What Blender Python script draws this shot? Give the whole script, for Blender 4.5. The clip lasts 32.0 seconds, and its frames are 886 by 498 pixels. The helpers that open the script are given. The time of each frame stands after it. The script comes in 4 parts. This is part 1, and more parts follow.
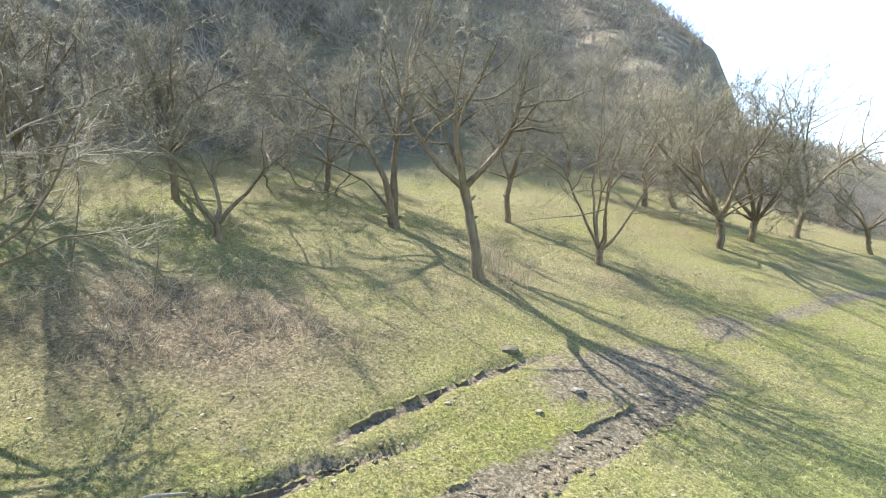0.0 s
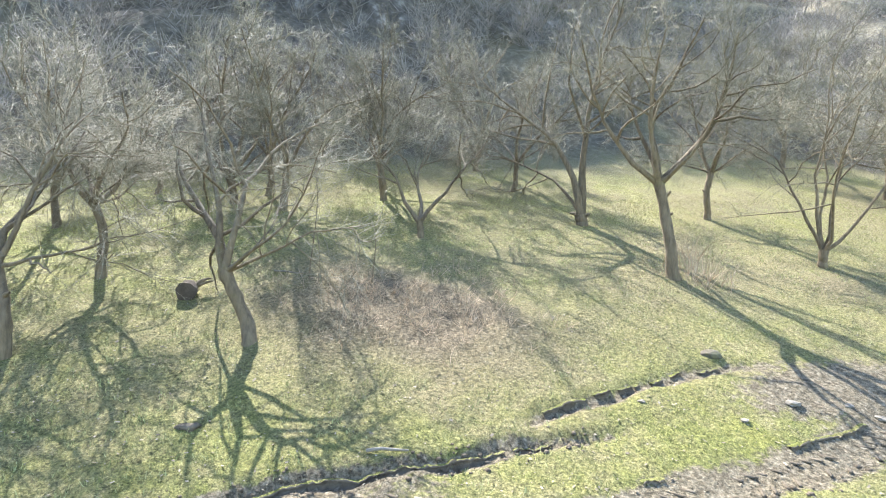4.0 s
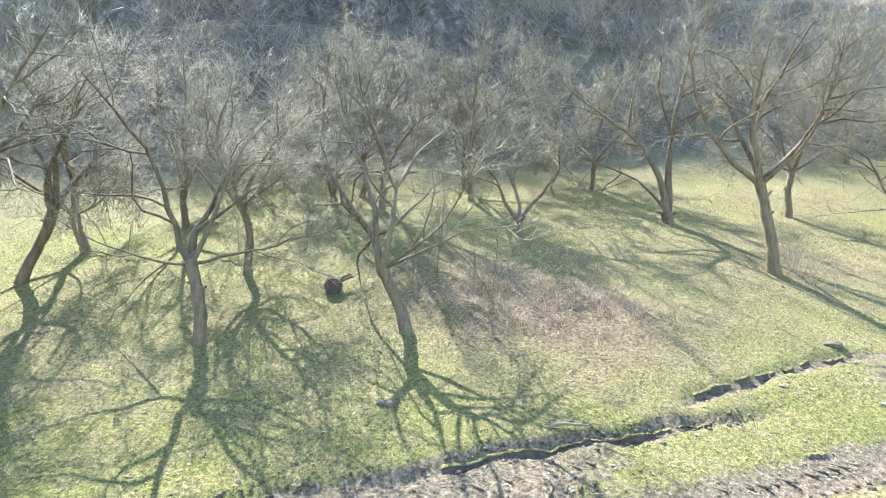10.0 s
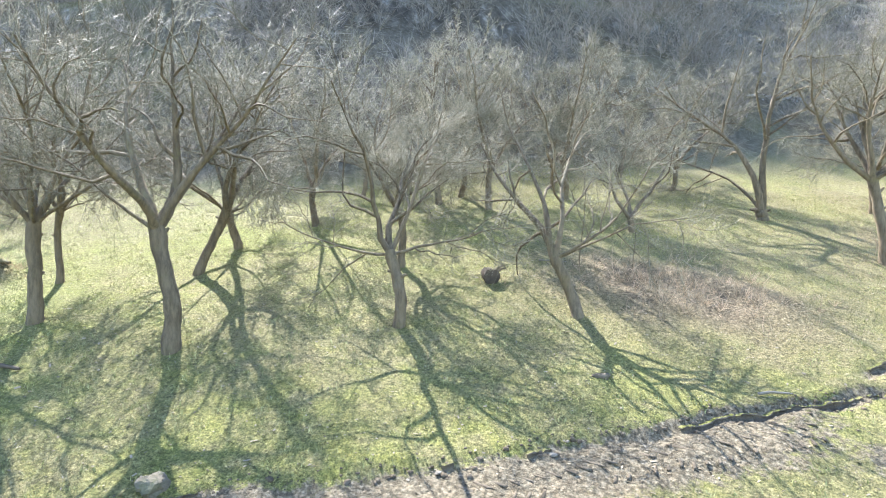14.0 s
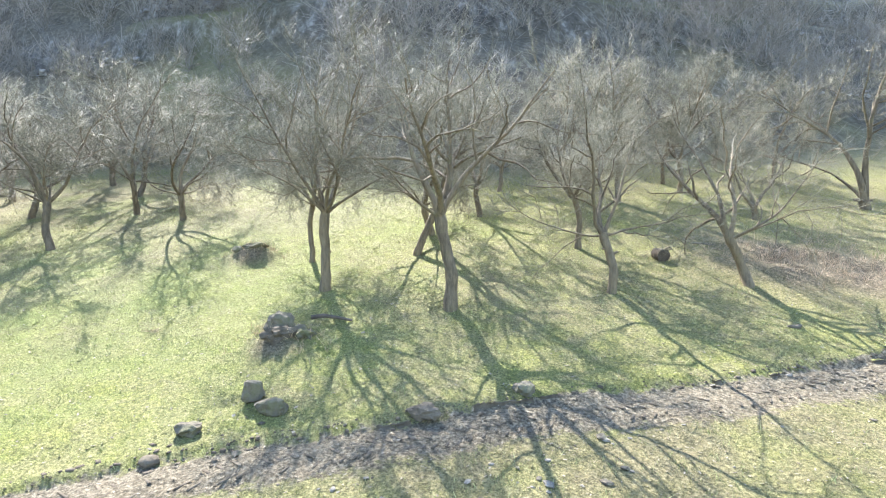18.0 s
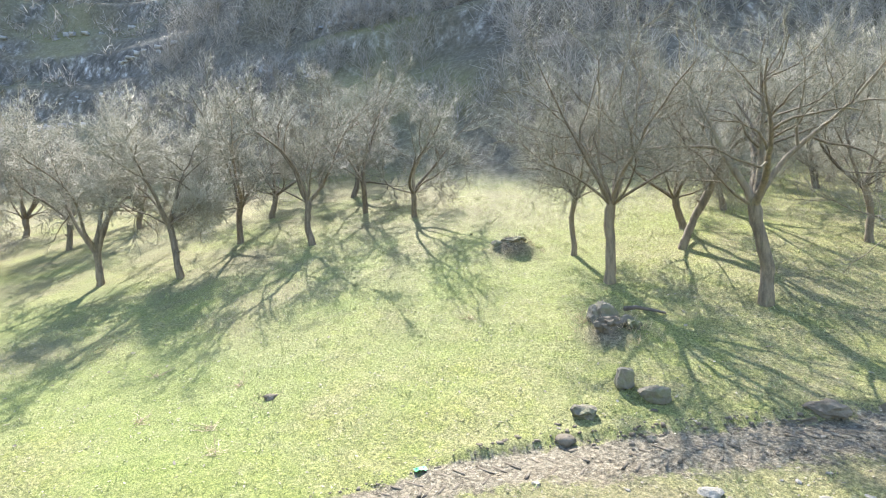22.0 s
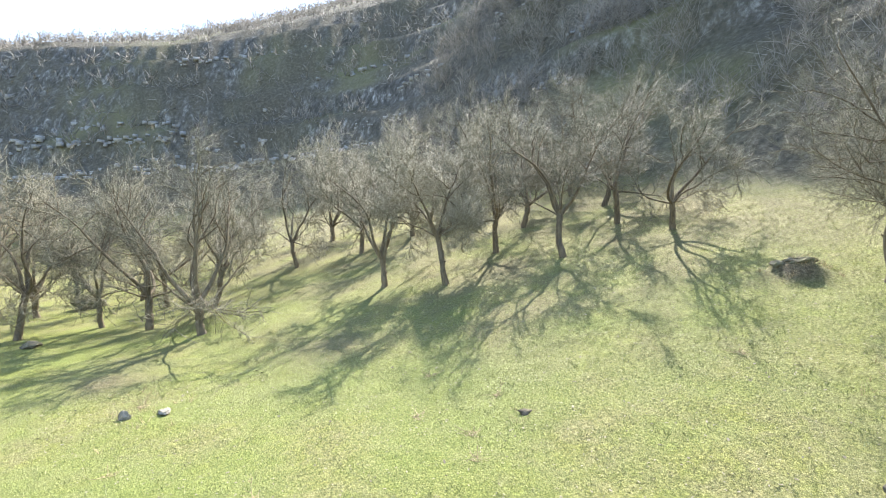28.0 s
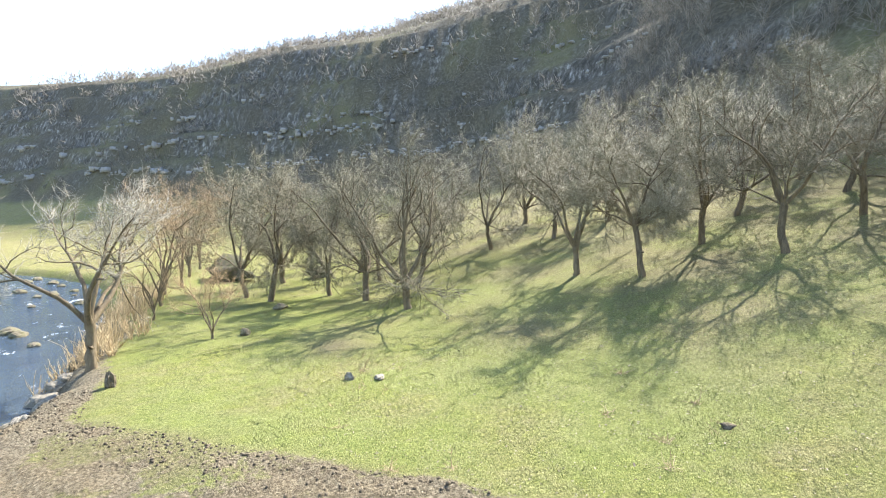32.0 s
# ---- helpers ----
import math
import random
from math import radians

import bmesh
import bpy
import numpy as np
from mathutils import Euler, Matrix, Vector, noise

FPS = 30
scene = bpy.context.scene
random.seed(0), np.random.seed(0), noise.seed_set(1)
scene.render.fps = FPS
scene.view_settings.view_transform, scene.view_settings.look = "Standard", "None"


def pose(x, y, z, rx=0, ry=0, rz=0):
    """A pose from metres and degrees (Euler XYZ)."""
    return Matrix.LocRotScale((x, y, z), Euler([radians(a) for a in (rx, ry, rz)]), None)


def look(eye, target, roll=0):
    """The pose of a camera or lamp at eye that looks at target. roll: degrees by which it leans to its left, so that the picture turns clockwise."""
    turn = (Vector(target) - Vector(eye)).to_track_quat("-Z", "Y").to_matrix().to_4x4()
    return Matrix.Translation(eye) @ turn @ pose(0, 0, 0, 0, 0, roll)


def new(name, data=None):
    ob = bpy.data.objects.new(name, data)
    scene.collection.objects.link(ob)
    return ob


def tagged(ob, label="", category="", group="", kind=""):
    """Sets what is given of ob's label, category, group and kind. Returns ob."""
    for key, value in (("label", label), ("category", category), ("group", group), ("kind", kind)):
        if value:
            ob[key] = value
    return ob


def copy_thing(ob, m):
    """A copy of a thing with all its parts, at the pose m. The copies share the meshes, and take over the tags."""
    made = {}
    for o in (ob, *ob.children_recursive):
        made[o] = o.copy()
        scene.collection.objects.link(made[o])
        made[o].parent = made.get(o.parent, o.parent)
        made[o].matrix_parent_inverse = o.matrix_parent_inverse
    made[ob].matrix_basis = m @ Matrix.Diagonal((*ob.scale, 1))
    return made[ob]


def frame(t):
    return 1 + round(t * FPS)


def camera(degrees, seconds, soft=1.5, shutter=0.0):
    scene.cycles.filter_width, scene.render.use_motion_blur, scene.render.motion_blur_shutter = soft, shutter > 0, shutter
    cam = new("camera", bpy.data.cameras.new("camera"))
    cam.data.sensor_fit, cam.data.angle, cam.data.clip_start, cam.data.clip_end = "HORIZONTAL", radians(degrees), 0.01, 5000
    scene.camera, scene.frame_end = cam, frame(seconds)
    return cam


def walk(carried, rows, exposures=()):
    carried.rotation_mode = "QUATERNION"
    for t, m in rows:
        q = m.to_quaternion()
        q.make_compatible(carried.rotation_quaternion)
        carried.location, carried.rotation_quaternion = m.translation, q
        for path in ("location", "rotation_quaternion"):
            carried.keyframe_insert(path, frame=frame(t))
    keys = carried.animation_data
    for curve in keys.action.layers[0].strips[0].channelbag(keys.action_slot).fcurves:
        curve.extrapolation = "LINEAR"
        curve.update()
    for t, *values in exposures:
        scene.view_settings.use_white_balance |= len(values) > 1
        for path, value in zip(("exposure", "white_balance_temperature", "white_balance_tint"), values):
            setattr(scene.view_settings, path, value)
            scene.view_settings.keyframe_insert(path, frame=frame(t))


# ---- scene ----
cam = camera(79.3, 32.0, soft=1.1)
PATH = [
    (0, (-0.861, -0.208, 3.822), (-0.718, 1.785, 3.744), -0.2),
    (0.5, (-0.863, -0.292, 3.841), (-0.85, 1.707, 3.758), -0.0),
    (1, (-0.923, -0.503, 3.889), (-0.969, 1.494, 3.8), -0.0),
    (1.5, (-0.926, -0.385, 3.773), (-1.024, 1.611, 3.697), 0.0),
    (2, (-0.973, -0.479, 3.774), (-1.227, 1.504, 3.696), 0.1),
    (2.5, (-1.022, -0.536, 3.796), (-1.439, 1.418, 3.714), 0.1),
    (3, (-0.989, -0.535, 3.778), (-1.465, 1.406, 3.7), 0.1),
    (3.5, (-1.01, -0.568, 3.791), (-1.507, 1.367, 3.711), -0.0),
    (5.5, (-1.189, -0.849, 3.797), (-1.751, 1.069, 3.717), -0.4),
    (6, (-1.467, -1.022, 3.784), (-2.034, 0.894, 3.703), -0.3),
    (6.5, (-1.78, -1.207, 3.806), (-2.35, 0.709, 3.722), -0.2),
    (7, (-2.077, -1.378, 3.835), (-2.651, 0.536, 3.75), -0.3),
    (7.5, (-2.233, -1.466, 3.861), (-2.812, 0.446, 3.771), -0.3),
    (8, (-2.29, -1.498, 3.869), (-2.875, 0.412, 3.778), -0.3),
    (8.5, (-2.31, -1.53, 3.868), (-2.902, 0.378, 3.777), -0.4),
    (9, (-2.36, -1.619, 3.86), (-2.958, 0.288, 3.77), -0.4),
    (9.5, (-2.465, -1.746, 3.834), (-3.066, 0.159, 3.746), -0.5),
    (10, (-2.633, -1.877, 3.825), (-3.236, 0.028, 3.739), -0.5),
    (10.5, (-2.839, -1.974, 3.805), (-3.442, -0.069, 3.722), -0.6),
    (11, (-3.096, -2.058, 3.801), (-3.7, -0.153, 3.718), -0.7),
    (11.5, (-3.419, -2.146, 3.789), (-4.025, -0.242, 3.707), -0.7),
    (12, (-3.826, -2.261, 3.756), (-4.435, -0.357, 3.681), -0.8),
    (12.5, (-4.18, -2.471, 3.732), (-4.792, -0.569, 3.661), -0.8),
    (13, (-4.561, -2.787, 3.71), (-5.175, -0.885, 3.64), -0.8),
    (13.5, (-4.888, -3.146, 3.7), (-5.506, -1.246, 3.627), -0.7),
    (14, (-5.23, -3.582, 3.672), (-5.847, -1.681, 3.6), -0.7),
    (14.5, (-5.494, -4.03, 3.655), (-6.113, -2.13, 3.581), -0.7),
    (16.5, (-6.369, -5.895, 3.642), (-7.056, -4.018, 3.555), -0.9),
    (17, (-6.902, -6.354, 3.653), (-7.591, -4.479, 3.559), -0.9),
    (17.5, (-7.509, -6.795, 3.616), (-8.195, -4.918, 3.523), -1.0),
    (18, (-8.225, -7.298, 3.556), (-8.913, -5.422, 3.467), -1.0),
    (18.5, (-8.914, -7.733, 3.52), (-9.605, -5.858, 3.432), -1.1),
    (19, (-9.679, -8.213, 3.479), (-10.371, -6.338, 3.393), -1.2),
    (19.5, (-10.428, -8.568, 3.445), (-11.121, -6.693, 3.362), -1.3),
    (20, (-11.189, -8.902, 3.436), (-11.884, -7.028, 3.354), -1.4),
    (20.5, (-11.644, -9.073, 3.413), (-12.392, -7.22, 3.335), -1.4),
    (21, (-11.783, -9.078, 3.398), (-12.667, -7.285, 3.323), -1.4),
    (21.5, (-11.801, -9.046, 3.403), (-12.798, -7.313, 3.332), -1.3),
    (22, (-11.797, -9.057, 3.419), (-12.84, -7.352, 3.347), -1.4),
    (22.5, (-11.809, -9.124, 3.428), (-12.904, -7.453, 3.357), -1.4),
    (23, (-11.836, -9.208, 3.437), (-13.047, -7.618, 3.367), -1.3),
    (23.5, (-11.881, -9.293, 3.451), (-13.205, -7.795, 3.382), -1.0),
    (24, (-11.918, -9.304, 3.46), (-13.353, -7.912, 3.396), -1.0),
    (24.5, (-11.924, -9.346, 3.476), (-13.432, -8.033, 3.413), -0.8),
    (25, (-11.919, -9.417, 3.515), (-13.466, -8.151, 3.45), -0.9),
    (25.5, (-11.904, -9.458, 3.512), (-13.473, -8.22, 3.45), -0.8),
    (27.5, (-11.843, -9.259, 3.718), (-13.445, -8.063, 3.659), -0.9),
    (28, (-11.805, -9.275, 3.841), (-13.487, -8.195, 3.786), -1.0),
    (28.5, (-11.728, -9.311, 3.979), (-13.497, -8.38, 3.925), -0.8),
    (29, (-11.67, -9.332, 4.077), (-13.46, -8.443, 4.022), -0.8),
    (29.5, (-11.622, -9.385, 4.14), (-13.427, -8.527, 4.081), -0.7),
    (30, (-11.548, -9.401, 4.148), (-13.424, -8.712, 4.078), -0.5),
    (30.5, (-11.51, -9.426, 4.136), (-13.42, -8.846, 4.011), -0.4),
    (31, (-11.51, -9.471, 4.145), (-13.435, -8.961, 3.959), -0.3),
    (31.5, (-11.518, -9.463, 4.161), (-13.455, -9.004, 3.966), -0.3),
    (32, (-11.544, -9.465, 4.174), (-13.493, -9.035, 4.043), -0.2),
]
walk(cam, [(t, look(eye, target, roll)) for t, eye, target, roll in PATH],
     [(0, 2.03, 6400, 11), (3, 2.29, 6150, 12), (6, 2.5, 6000, 13), (20, 2.5, 5950, 13), (23, 2.3, 6100, 12), (25, 2.18, 6150, 12), (29, 2.06, 6350, 11), (32, 1.95, 6450, 11)])

# ---- world, sun ----
SUN_AZ, SUN_EL = 41.5, 46.6
world = bpy.data.worlds.new("sky")
scene.world = world
world.use_nodes = True
wn = world.node_tree
sky = wn.nodes.new("ShaderNodeTexSky")
sky.sky_type, sky.sun_disc = "NISHITA", False
sky.sun_elevation, sky.sun_rotation = radians(SUN_EL), radians(-SUN_AZ)
sky.air_density, sky.dust_density, sky.ozone_density = 1.0, 0.6, 1.0
wn.links.new(sky.outputs[0], wn.nodes["Background"].inputs[0])
wn.nodes["Background"].inputs[1].default_value = 0.15
sun_data = bpy.data.lights.new("sun", "SUN")
sun_data.energy, sun_data.angle, sun_data.color = 5.0, radians(0.45), (1.0, 0.95, 0.86)
sun = new("sun", sun_data)
to_sun = Vector((-math.sin(radians(SUN_AZ)) * math.cos(radians(SUN_EL)),
                 math.cos(radians(SUN_AZ)) * math.cos(radians(SUN_EL)), math.sin(radians(SUN_EL))))
sun.matrix_world = look(to_sun * 80, (0, 0, 0))


# ---- materials ----
class Shade:
    """A node material under construction."""

    def __init__(self, name, rough=0.8, spec=0.3):
        self.m = bpy.data.materials.new(name)
        self.m.use_nodes = True
        self.t = self.m.node_tree
        self.b = self.t.nodes["Principled BSDF"]
        self.b.inputs["Roughness"].default_value = rough
        self.b.inputs["Specular IOR Level"].default_value = spec
        self.co = self.t.nodes.new("ShaderNodeTexCoord").outputs["Object"]

    def node(self, kind):
        return self.t.nodes.new(kind)

    def link(self, a, b):
        self.t.links.new(a, b)

    def noise(self, scale, detail=4, rough=0.6, stretch=None, distort=0.0):
        n = self.node("ShaderNodeTexNoise")
        n.inputs["Scale"].default_value, n.inputs["Detail"].default_value = scale, detail
        n.inputs["Roughness"].default_value, n.inputs["Distortion"].default_value = rough, distort
        co = self.co
        if stretch:
            mp = self.node("ShaderNodeMapping")
            mp.inputs["Scale"].default_value = stretch
            self.link(co, mp.inputs[0])
            co = mp.outputs[0]
        self.link(co, n.inputs["Vector"])
        return n.outputs["Fac"]

    def ramp(self, fac, stops):
        r = self.node("ShaderNodeValToRGB")
        e = r.color_ramp.elements
        while len(e) < len(stops):
            e.new(0.5)
        for el, (p, c) in zip(e, stops):
            el.position, el.color = p, (*c, 1) if len(c) == 3 else c
        self.link(fac, r.inputs[0])
        return r.outputs[0]

    def mix(self, fac, a, b, mode="MIX"):
        n = self.node("ShaderNodeMix")
        n.data_type, n.blend_type = "RGBA", mode
        for sock, v in ((n.inputs[0], fac), (n.inputs[6], a), (n.inputs[7], b)):
            if isinstance(v, (int, float)):
                sock.default_value = v
            elif isinstance(v, tuple):
                sock.default_value = (*v, 1)
            else:
                self.link(v, sock)
        return n.outputs[2]

    def math(self, op, a, b=0.0):
        n = self.node("ShaderNodeMath")
        n.operation = op
        for sock, v in zip(n.inputs, (a, b)):
            if isinstance(v, (int, float)):
                sock.default_value = v
            else:
                self.link(v, sock)
        return n.outputs[0]

    def attr(self, name):
        n = self.node("ShaderNodeAttribute")
        n.attribute_name = name
        return n.outputs["Fac"]

    def random(self):
        return self.node("ShaderNodeObjectInfo").outputs["Random"]

    def island(self):
        return self.node("ShaderNodeNewGeometry").outputs["Random Per Island"]

    def colour(self, c):
        self.link(c, self.b.inputs["Base Color"])

    def bump(self, height, strength=0.5, distance=0.05):
        n = self.node("ShaderNodeBump")
        n.inputs["Strength"].default_value, n.inputs["Distance"].default_value = strength, distance
        self.link(height, n.inputs["Height"])
        self.link(n.outputs[0], self.b.inputs["Normal"])
        return self.m


def ground_material():
    s = Shade("meadow_ground", 0.95, 0.15)
    fine = s.math("ADD", s.math("MULTIPLY", s.noise(44, 5, 0.8), 0.66), s.math("MULTIPLY", s.noise(17, 6, 0.75), 0.34))
    mid = s.noise(2.6, 6, 0.65)
    wide = s.noise(0.33, 4, 0.6)
    grass = s.ramp(fine, [(0.32, (0.024, 0.031, 0.007)), (0.44, (0.105, 0.116, 0.028)), (0.55, (0.2, 0.208, 0.056)), (0.7, (0.38, 0.36, 0.155))])
    straw = s.ramp(fine, [(0.32, (0.042, 0.033, 0.018)), (0.49, (0.185, 0.16, 0.078)), (0.7, (0.42, 0.37, 0.22))])
    patch = s.math("ADD", s.math("MULTIPLY", mid, 0.6), s.math("MULTIPLY", wide, 0.6))
    dryness = s.ramp(patch, [(0.5, (0, 0, 0)), (0.68, (0.75, 0.75, 0.75))])
    turf = s.mix(dryness, grass, straw)
    moss = s.ramp(s.noise(1.3, 5, 0.65, (1, 1, 1), 0.6), [(0.52, (0, 0, 0)), (0.66, (0.6, 0.6, 0.6))])
    turf = s.mix(moss, turf, s.ramp(fine, [(0.32, (0.04, 0.045, 0.009)), (0.5, (0.17, 0.178, 0.034)), (0.7, (0.35, 0.35, 0.095))]))
    turf = s.mix(s.attr("dry"), turf, straw)
    turf = s.mix(s.attr("lush"), turf, s.ramp(fine, [(0.32, (0.03, 0.043, 0.009)), (0.44, (0.12, 0.152, 0.036)), (0.55, (0.195, 0.23, 0.065)), (0.7, (0.36, 0.38, 0.175))]))
    litter = s.ramp(s.noise(16, 7, 0.85), [(0.36, (0.04, 0.03, 0.019)), (0.52, (0.148, 0.117, 0.072)), (0.7, (0.34, 0.288, 0.195))])
    mud_n = s.noise(16, 8, 0.7)
    mud = s.ramp(mud_n, [(0.32, (0.052, 0.042, 0.027)), (0.5, (0.155, 0.13, 0.088)), (0.7, (0.31, 0.27, 0.195))])
    mudmask = s.ramp(s.math("ADD", s.attr("mud"), s.math("MULTIPLY", s.math("SUBTRACT", s.noise(6, 7, 0.75), 0.5), 1.7)),
                     [(0.38, (0, 0, 0)), (0.62, (1, 1, 1))])
    turf = s.mix(mudmask, turf, mud)
    turf = s.mix(s.attr("litter"), turf, litter)
    scrub = s.ramp(s.noise(3.0, 8, 0.75), [(0.3, (0.035, 0.03, 0.023)), (0.5, (0.09, 0.078, 0.056)), (0.7, (0.19, 0.165, 0.12))])
    turf = s.mix(s.attr("scrub"), turf, scrub)
    ledge = s.ramp(s.noise(1.2, 8, 0.75, (1.2, 1.2, 0.6)), [(0.42, (0.05, 0.046, 0.041)), (0.54, (0.13, 0.12, 0.107)), (0.66, (0.4, 0.38, 0.35))])
    # straw on the spur's ledges, its pale tone also painting in their sunlight
    turf = s.mix(s.attr("sunlit_shelf"), turf, s.ramp(s.noise(4, 6, 0.75), [(0.35, (0.1, 0.085, 0.05)), (0.65, (0.42, 0.36, 0.24))]))
    turf = s.mix(s.attr("rock"), turf, ledge)
    clump = s.ramp(s.noise(19, 5, 0.8), [(0.36, (0.42, 0.44, 0.42)), (0.5, (1.0, 1.0, 0.98)), (0.64, (1.55, 1.5, 1.42))])
    grain = s.ramp(s.math("ADD", s.attr("scrub"), s.math("MULTIPLY", s.attr("lush"), 0.45)), [(0.0, (1, 1, 1)), (0.5, (0, 0, 0))])
    turf = s.mix(grain, turf, s.mix(1.0, turf, clump, "MULTIPLY"))
    s.colour(turf)
    h = s.math("ADD", s.math("MULTIPLY", s.noise(34, 5, 0.75), 0.62), s.math("MULTIPLY", s.noise(14, 4, 0.65), 0.38))
    return s.bump(h, 1.0, 0.085)


def bark_material(name, dark, light, scale=1.0):
    s = Shade(name, 0.85, 0.3)
    n = s.noise(14 * scale, 6, 0.7, (1, 1, 0.22))
    c = s.ramp(n, [(0.3, dark), (0.7, light)])
    moss = s.ramp(s.noise(3.0, 5, 0.7), [(0.55, (0, 0, 0)), (0.72, (0.5, 0.5, 0.5))])
    c = s.mix(moss, c, (0.19, 0.18, 0.07))
    s.colour(s.mix(0.25, c, s.ramp(s.random(), [(0, dark), (1, light)])))
    return s.bump(s.noise(22 * scale, 5, 0.8, (1, 1, 0.18)), 0.9, 0.03)


def twig_material(name, a, b, rough=0.5):
    s = Shade(name, rough, 0.14)
    s.colour(s.mix(0.35, s.ramp(s.island(), [(0, a), (1, b)]), s.ramp(s.random(), [(0, a), (1, b)])))
    return s.m


def rock_material(name, dark, light, moss=0.0):
    s = Shade(name, 0.95, 0.1)
    c = s.ramp(s.noise(5, 8, 0.7), [(0.3, dark), (0.7, light)])
    c = s.mix(0.3, c, s.ramp(s.random(), [(0, dark), (1, light)]))
    if moss:
        c = s.mix(s.ramp(s.noise(4.1, 6, 0.7), [(0.45, (0, 0, 0)), (0.6, (moss, moss, moss))]), c, (0.1, 0.11, 0.03))
    s.colour(c)
    return s.bump(s.noise(18, 8, 0.75), 0.8, 0.04)


GROUND = ground_material()
BARK = bark_material("orchard_bark", (0.05, 0.038, 0.024), (0.24, 0.185, 0.112))
TWIG = twig_material("bare_twigs", (0.085, 0.077, 0.05), (0.3, 0.272, 0.188), 0.65)
BRUSH = twig_material("hill_brush", (0.12, 0.105, 0.088), (0.34, 0.3, 0.25), 0.7)
PALE_TWIG = twig_material("pale_grey_twigs", (0.16, 0.145, 0.11), (0.4, 0.365, 0.29), 0.7)
WILLOW = twig_material("reddish_willow_twigs", (0.2, 0.13, 0.07), (0.42, 0.3, 0.17))
STRAW = twig_material("dry_stems", (0.24, 0.16, 0.095), (0.56, 0.43, 0.29), 0.6)
REED = twig_material("dead_reed", (0.26, 0.19, 0.1), (0.55, 0.43, 0.26), 0.6)
LEAF = twig_material("dead_leaves", (0.05, 0.038, 0.025), (0.36, 0.31, 0.22), 0.7)
BLADE = twig_material("grass_blades", (0.09, 0.12, 0.02), (0.5, 0.48, 0.22), 0.6)
DARK = rock_material("mossy_dark_boulder", (0.045, 0.04, 0.03), (0.17, 0.15, 0.11), 0.6)
STONE = rock_material("field_stone", (0.068, 0.058, 0.042), (0.23, 0.2, 0.15), 0.4)
PALE = rock_material("pale_limestone", (0.12, 0.106, 0.082), (0.31, 0.28, 0.225))
SOIL = rock_material("clod_soil", (0.055, 0.044, 0.03), (0.2, 0.166, 0.118))
ROT = rock_material("rotten_wood", (0.045, 0.036, 0.027), (0.16, 0.13, 0.10))
CLIFF = rock_material("grey_cliff_rock", (0.14, 0.134, 0.126), (0.4, 0.384, 0.362))


# ---- the lie of the land ----
def sig(t):
    return 1 / (1 + np.exp(-np.clip(t, -40, 40)))


def splus(t, w):
    return w * np.logaddexp(0, t / w)


def contour(x):
    """y of the hillside's 2.2 m contour."""
    return (0.07 + 0.115 * (x + 27) + 0.291 * splus(x + 20.15, 3.0) + 0.151 * splus(x + 1, 3.0)
            - 1.15 * splus(-70 - x, 6.0))


def climb(x, y):
    return y - contour(x)


def fbm(x, y, scale, seed, octaves=4):
    """Smooth value noise over the plan, about -1 to 1."""
    total, amp, freq = 0.0, 1.0, 1.0 / scale
    for k in range(octaves):
        px, py = x * freq + 17.3 * seed + 5.1 * k, y * freq - 9.7 * seed + 3.3 * k
        ix, iy = np.floor(px), np.floor(py)
        fx, fy = px - ix, py - iy
        fx, fy = fx * fx * (3 - 2 * fx), fy * fy * (3 - 2 * fy)

        def h(a, b):
            v = np.sin(a * 127.1 + b * 311.7 + seed * 74.7) * 43758.5453
            return 2 * (v - np.floor(v)) - 1
        total = total + amp * (h(ix, iy) * (1 - fx) * (1 - fy) + h(ix + 1, iy) * fx * (1 - fy)
                               + h(ix, iy + 1) * (1 - fx) * fy + h(ix + 1, iy + 1) * fx * fy)
        amp, freq = amp * 0.5, freq * 2
    return total / 1.6


SKY_AZ = (-180, -80, -46, -43, -37, -34, -31.5, -25.5, -15, 0, 40, 50, 60, 74.5, 88, 96, 107, 117, 135, 180)
SKY_EL = (4, 3, 4.0, 5.0, 7, 9.5, 16.0, 21.3, 27, 33, 34, 30, 26, 21.3, 17.4, 16, 12.3, 10.3, 8, 4)
CX, CY = -8.0, -3.0
WATER = -0.95


def toe(x):
    return 13.8 - 4.0 * np.exp(-((x + 19) / 8.5) ** 2) + 2.0 * sig((x - 4) / 3) - 4.4 * sig((x - 12) / 0.9) - 8.0 * sig((x - 20.6) / 0.9)


def bank_line(x):
    return -17.2 - 0.30 * splus(-29 - x, 2.0) - 1.2 * splus(-58 - x, 4.0) + 0.22 * np.sin(x * 0.9) + 0.12 * np.sin(x * 2.3 + 1)


def river_side(x, y):
    """Metres beyond the river's near water edge."""
    return bank_line(x) - y


def track_edge(x):
    """climb() along the upper edge of the tractor track."""
    return np.interp(x, (-26, -20, -17.6, -16.1, -15.2, -14.2, -12.8, -11, -9.5, -7.2, -4.6, -2.4, -0.6, 4, 8.4, 11, 16, 40),
                     (-13.4, -10.6, -8.4, -7.4, -6.2, -5.7, -5.3, -4.8, -4.35, -4.05, -3.5, -3.1, -2.9, -2.2, -1.4, -1.0, -1.0, -1.0))


